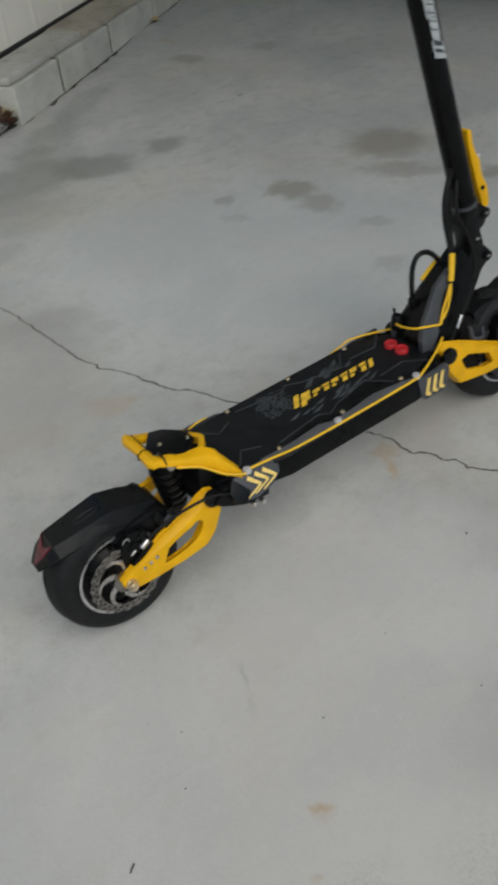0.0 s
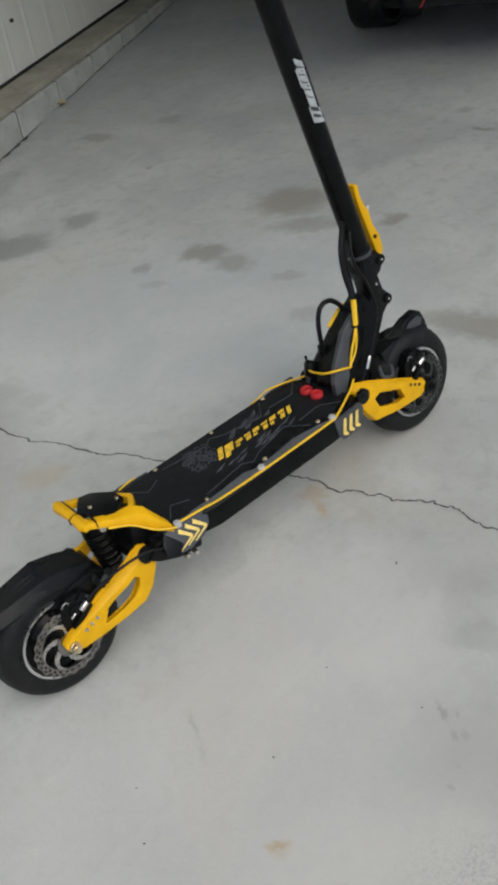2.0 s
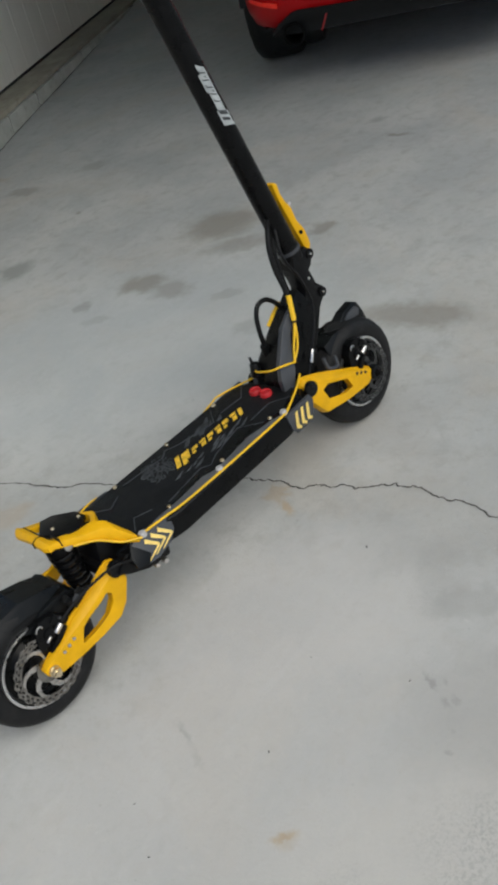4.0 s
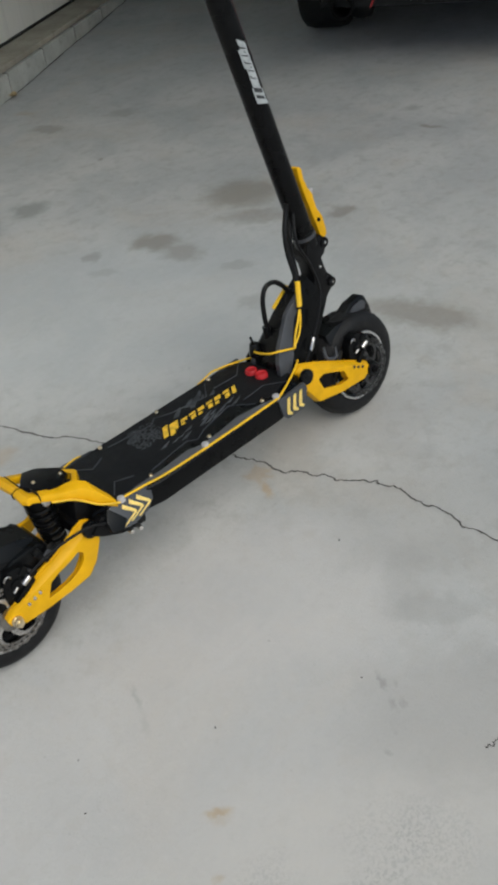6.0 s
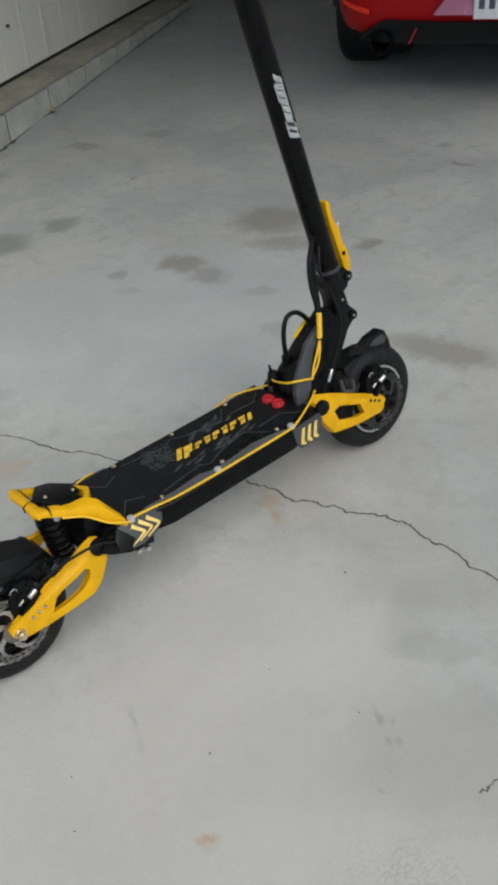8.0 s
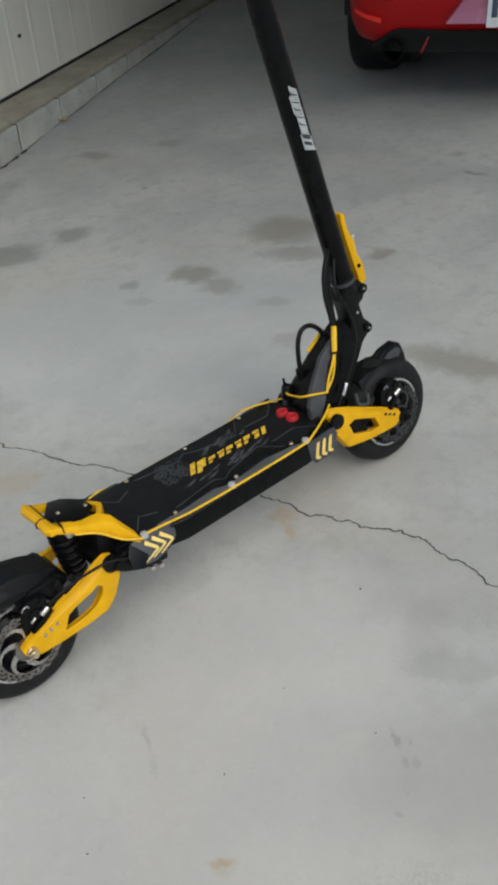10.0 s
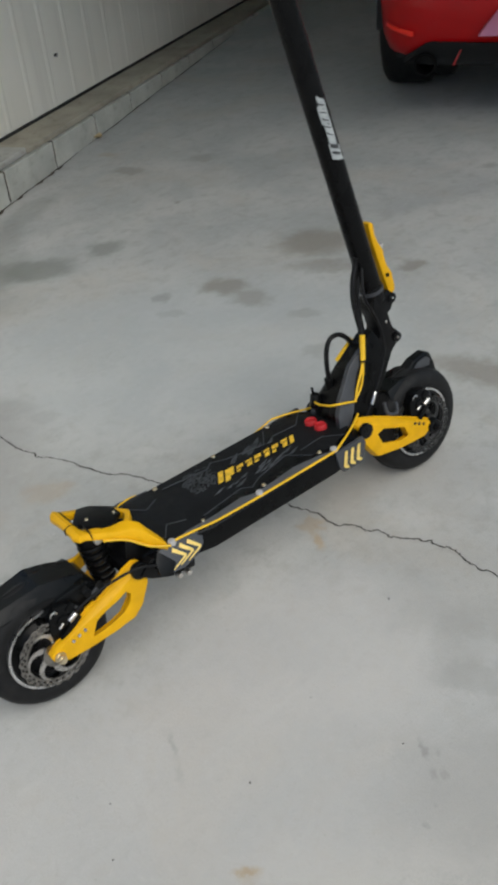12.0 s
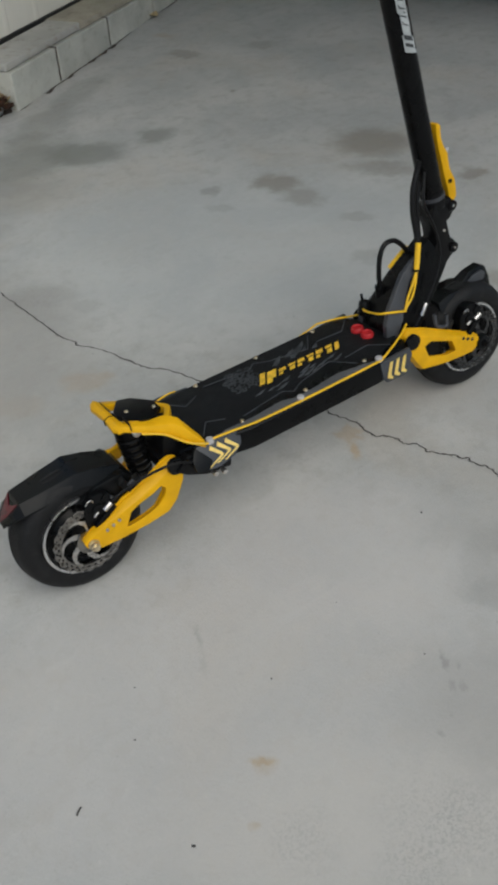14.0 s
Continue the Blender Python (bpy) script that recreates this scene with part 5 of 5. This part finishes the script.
for side in (-1, 1):
    refl = loft([[(tail_at(0.615 + 0.135 * k / 6) - 0.026, side * (0.615 + 0.135 * k / 6), 0.378 + 0.024 * k / 6 + h) for k, h in [(q, 0.0) for q in range(7)] + [(q, 0.016 + 0.004 * (q < 3)) for q in reversed(range(7))]],
                 [(tail_at(0.615 + 0.135 * k / 6) + 0.03, side * (0.615 + 0.130 * k / 6), 0.378 + 0.024 * k / 6 + h) for k, h in [(q, 0.0) for q in range(7)] + [(q, 0.016) for q in reversed(range(7))]]], 0.001)
    part("reflector", refl, CAR_REFLECTOR, car, "bright red bumper reflector", 50)
    ex = lathe([(0.040, 0.0), (0.047, 0.0), (0.049, 0.006), (0.047, 0.16), (0.041, 0.16), (0.040, 0.02)], (0.020, side * 0.563, 0.262), "x", 28)
    part("exhaust_tip", ex, EXHAUST_BLACK, car, "dark exhaust tip")
    part("valance_stripe", box((0.01, 0.008, 0.070), (0.018, side * 0.425, 0.292), (side * 25, 0, 0), 0.003), RED_STRIPE, car, "slanted red trim on the valance")
rows = []
for k in range(41):
    y = -0.66 + 1.32 * k / 40
    u = abs(y)
    zt = 0.350 + 0.012 * max(0.0, (u - 0.3) / 0.3) if u < 0.54 else 0.3596 - 0.078 * ((u - 0.54) / 0.12) ** 1.25
    x = tail_at(y) - 0.012
    rows.append([(x + 0.2, y, zt), (x, y, zt), (x + 0.006, y, zt - 0.02), (x + 0.03, y, zt - 0.03 - 0.02 * (u < 0.6)), (x + 0.035, y, 0.258), (x + 0.2, y, 0.252)])
valance = loft(rows, 0.0)
part("valance", valance, CAR_BLACK, car, "black plastic rear valance")
# black blocks fill in the dark shadow between tyre and exhaust
for side in (-1, 1):
    part("wheel_shade_block", box((0.30, 0.12, 0.17), (0.77, side * 0.565, 0.130), bevel=0.05), CAR_BLACK, car, "black block standing in for the shadow beside the wheel")
part("underbody", flat_box(0.5, 3.8, -0.60, 0.60, 0.21, 0.4), CAR_BLACK, car, "dark underbody")
# unseen dark sheet, added to keep the red body from tinting the slab
part("bounce_shield", flat_box(0.16, 3.78, -0.71, 0.71, 0.264, 0.2765), CAR_BLACK, car, "dark sheet added under the body to block red bounce")
# hatch recess with the plate: a tilted panel with the sky's reflection in its colour
recess = loft([[(-0.060, -0.335, 0.392), (-0.060, 0.335, 0.392), (0.10, 0.345, 0.396), (0.10, -0.345, 0.396)], [(-0.003, -0.25, 0.50), (-0.003, 0.25, 0.50), (0.10, 0.26, 0.50), (0.10, -0.26, 0.50)], [(0.05, -0.275, 0.56), (0.05, 0.275, 0.56), (0.10, 0.275, 0.56), (0.10, -0.275, 0.56)]], 0.004)
part("plate_panel", recess, PANEL_SKY_SHEEN, car, "tilted glossy panel round the plate, sky reflection painted in")
plate = part("number_plate", box((0.006, 0.305, 0.152), (-0.046, 0.02, 0.452), (0, 14, 0), 0.004), PLATE_WHITE, car, "white plate with dark bars")
for k in range(7):
    y = 0.155 - 0.041 * k - 0.012
    part("plate_bar", box((0.003, 0.024, 0.068), (-0.0508, y, 0.448), (0, 14, 0), 0.001), PLATE_INK, plate)

for side in (-1, 1):
    for x in (0.75, 3.25):
        hub = (x, side * 0.737, 0.312)
        w = part("car_wheel", lathe([(0.21, -0.105), (0.285, -0.114), (0.303, -0.100), (0.312, -0.06), (0.312, 0.06), (0.303, 0.100), (0.285, 0.114), (0.21, 0.105)], hub, segments=56), RUBBER, car, "black road tyre", 50)
        part("car_rim", lathe([(0.03, side * 0.09), (0.06, side * 0.095), (0.19, side * 0.075), (0.212, side * 0.098), (0.212, -side * 0.08), (0.03, -side * 0.02)], hub, segments=40), ALLOY, w, "alloy rim")
        arch = lathe([(0.30, side * (H - 0.06)), (0.36, side * (H - 0.06)), (0.365, side * (H + 0.004)), (0.30, side * (H + 0.004))], (x, 0, 0.33), segments=48)
        bmesh.ops.delete(arch, geom=[v for v in arch.verts if v.co.z < 0.30], context="VERTS")
        part("wheel_arch", arch, CAR_BLACK, car, "black wheel arch lip")

# ---- small things on the ground ----
def leaf(name, at, size, turn, material, label, curl=0.35):
    own = bmesh.new()
    n = 7
    rows = []
    for i in range(n):
        u = i / (n - 1)
        w = size * 0.34 * math.sin(math.pi * min(0.98, max(0.03, u)) ** 0.8)
        lift = curl * size * (u - 0.5) ** 2 * 2
        rows.append([own.verts.new((size * (u - 0.5), k * w, lift + abs(k) * w * curl)) for k in (-1, 0, 1)])
    for a, b in zip(rows, rows[1:]):
        for k in range(2):
            own.faces.new((a[k], a[k + 1], b[k + 1], b[k]))
    out = bmesh.ops.extrude_face_region(own, geom=list(own.faces))
    bmesh.ops.translate(own, vec=(0, 0, 0.0008), verts=[g for g in out["geom"] if isinstance(g, bmesh.types.BMVert)])
    ob = part(name, own, material)
    ob.matrix_basis = pose(*at, *turn)
    return tagged(ob, label, "leaf" if "leaf" in name else "twig")


def g(s, n, z=0.0):
    return (GARAGE @ Vector((s, n, z)))[:]


leaf("dry_leaf", g(3.011, BASE_N - 0.014, 0.008), 0.068, (10, 0, 40), LEAF_TAN, "small dry tan leaf at the foot of the blocks")
for x, y, r in ((0.6005, -0.279, 0.0024), (-0.1126, -0.5700, 0.0028), (0.3805, -0.5261, 0.0016), (-0.099, -0.369, 0.0017), (0.143, -0.409, 0.0018), (-0.052, -0.284, 0.0014), (0.047, -0.790, 0.0042), (0.33, -0.35, 0.0012)):
    own = bmesh.new()
    bmesh.ops.create_icosphere(own, subdivisions=1, radius=r)
    bmesh.ops.scale(own, vec=(1.5, 0.8, 0.5), verts=own.verts)
    ob = part("grit", own, DEBRIS)
    ob.matrix_basis = pose(x, y, r * 0.4, 0, 0, 37 * x * 10)
    tagged(ob, "tiny dark chip of grit lying on the concrete", "grit", "grit on the slab")
twig = part("twig", tube([(-0.2318, -0.4266, 0.0014), (-0.2262, -0.4222, 0.0020), (-0.2208, -0.4184, 0.0014)], 0.0013, 6, 4), DEBRIS)
tagged(twig, "short dark twig lying on the concrete", "twig")

# bed of dead leaves and rubble beside the end of the block wall
rng = random.Random(4)
own = bmesh.new()
bmesh.ops.create_grid(own, x_segments=40, y_segments=26, size=0.5)
for v in own.verts:
    v.co.x, v.co.y = 1.0 + (v.co.x + 0.5) * 0.90, BASE_N + 0.02 + (v.co.y + 0.5) * 0.86
    v.co.z = 0.012 + 0.018 * noise.noise(v.co * 9) + 0.01 * noise.noise(v.co * 30) - (0.02 if v.co.y < BASE_N + 0.05 else 0)
soil = part("soil_bed", own, SOIL)
soil.matrix_basis = GARAGE
tagged(soil, "dark soil bed strewn with dead leaves beside the slab", "soil bed", kind="structure")
for k in range(26):
    s, n = rng.uniform(1.30, 1.85), BASE_N + 0.05 + abs(rng.gauss(0, 0.16))
    r = rng.uniform(0.018, 0.05)
    if k == 0:
        s, n, r = 1.73, BASE_N + 0.10, 0.062
    if k == 1:
        s, n, r = 1.62, BASE_N + 0.06, 0.05
    own = bmesh.new()
    bmesh.ops.create_icosphere(own, subdivisions=2, radius=r)
    for v in own.verts:
        v.co *= 1 + 0.3 * noise.noise(v.co / r * 1.3 + Vector((k, 0, 0)))
        v.co.z *= 0.6
    ob = part("rubble", own, STONE, angle=30)
    ob.matrix_basis = GARAGE @ pose(s, n, 0.012 + r * 0.3, 0, 0, rng.uniform(0, 360))
    tagged(ob, "rough pale grey lump of rubble on the soil", "stone", "rubble on the soil bed")
for k in range(90):
    if k < 62:
        s, n = 1.88 - abs(rng.gauss(0.02, 0.045)), BASE_N + 0.02 + abs(rng.gauss(0, 0.16))
    else:
        s, n = rng.uniform(1.36, 1.86), BASE_N + rng.uniform(0.02, 0.4)
    size = rng.uniform(0.025, 0.06)
    ob = leaf("dead_leaf", (0, 0, 0), size, (0, 0, 0), LEAF_BROWN if rng.random() < 0.8 else LEAF_TAN, "curled dead brown leaf on the soil", rng.uniform(0.3, 0.9))
    ob.matrix_basis = GARAGE @ pose(s, n, 0.02 + rng.uniform(0.0, 0.045), rng.uniform(-50, 50), rng.uniform(-50, 50), rng.uniform(0, 360))
    ob["group"] = "dead leaves on the soil bed"

# ---- blocks, caps ----
def block_mesh(size, bevel, name, mat):
    own = box(size, bevel=bevel)
    me = bpy.data.meshes.new(name)
    own.to_mesh(me)
    own.free()
    me.materials.append(mat)
    return me


face = block_mesh((PITCH - 0.012, 0.14, 0.188), 0.007, "block", BLOCK)
for k in range(9):
    ob = new("block", face)
    ob.parent = block_wall
    ob.matrix_basis = pose(2.214 + PITCH * (k + 0.5), BASE_N + 0.07 + random.uniform(-0.002, 0.002), 0.044, 0, 0, random.uniform(-0.3, 0.3))
ob = new("block", block_mesh((0.310, 0.14, 0.188), 0.007, "end_block", BLOCK))
ob.parent = block_wall
ob.matrix_basis = pose(END + 0.156, BASE_N + 0.07, 0.044)
for k in range(2):
    ob = new("block", face)
    ob.parent = block_wall
    ob.matrix_basis = pose(END + 0.07, BASE_N + 0.147 + PITCH * (k + 0.5), 0.044, 0, 0, 90)
cap_face = block_mesh((0.386, 0.16, 0.030), 0.009, "cap_stone", CAP)
ob = new("cap_stone", cap_face)
ob.parent = block_wall
ob.matrix_basis = pose(2.243, BASE_N + 0.098, 0.155, 0, 0, 0.3)
for k in range(2):
    ob = new("cap_stone", cap_face)
    ob.parent = block_wall
    ob.matrix_basis = pose(END + 0.078, BASE_N + 0.016 + 0.193 + 0.39 * k, 0.155, 0, 0, 90)
ledge = flat_box(2.441, 6.4, BASE_N + 0.016, WALL_N + 0.05, 0.139, 0.167, 0.007)
part("ledge", ledge, LEDGE, block_wall, "earth-stained ledge on top of the blocks")
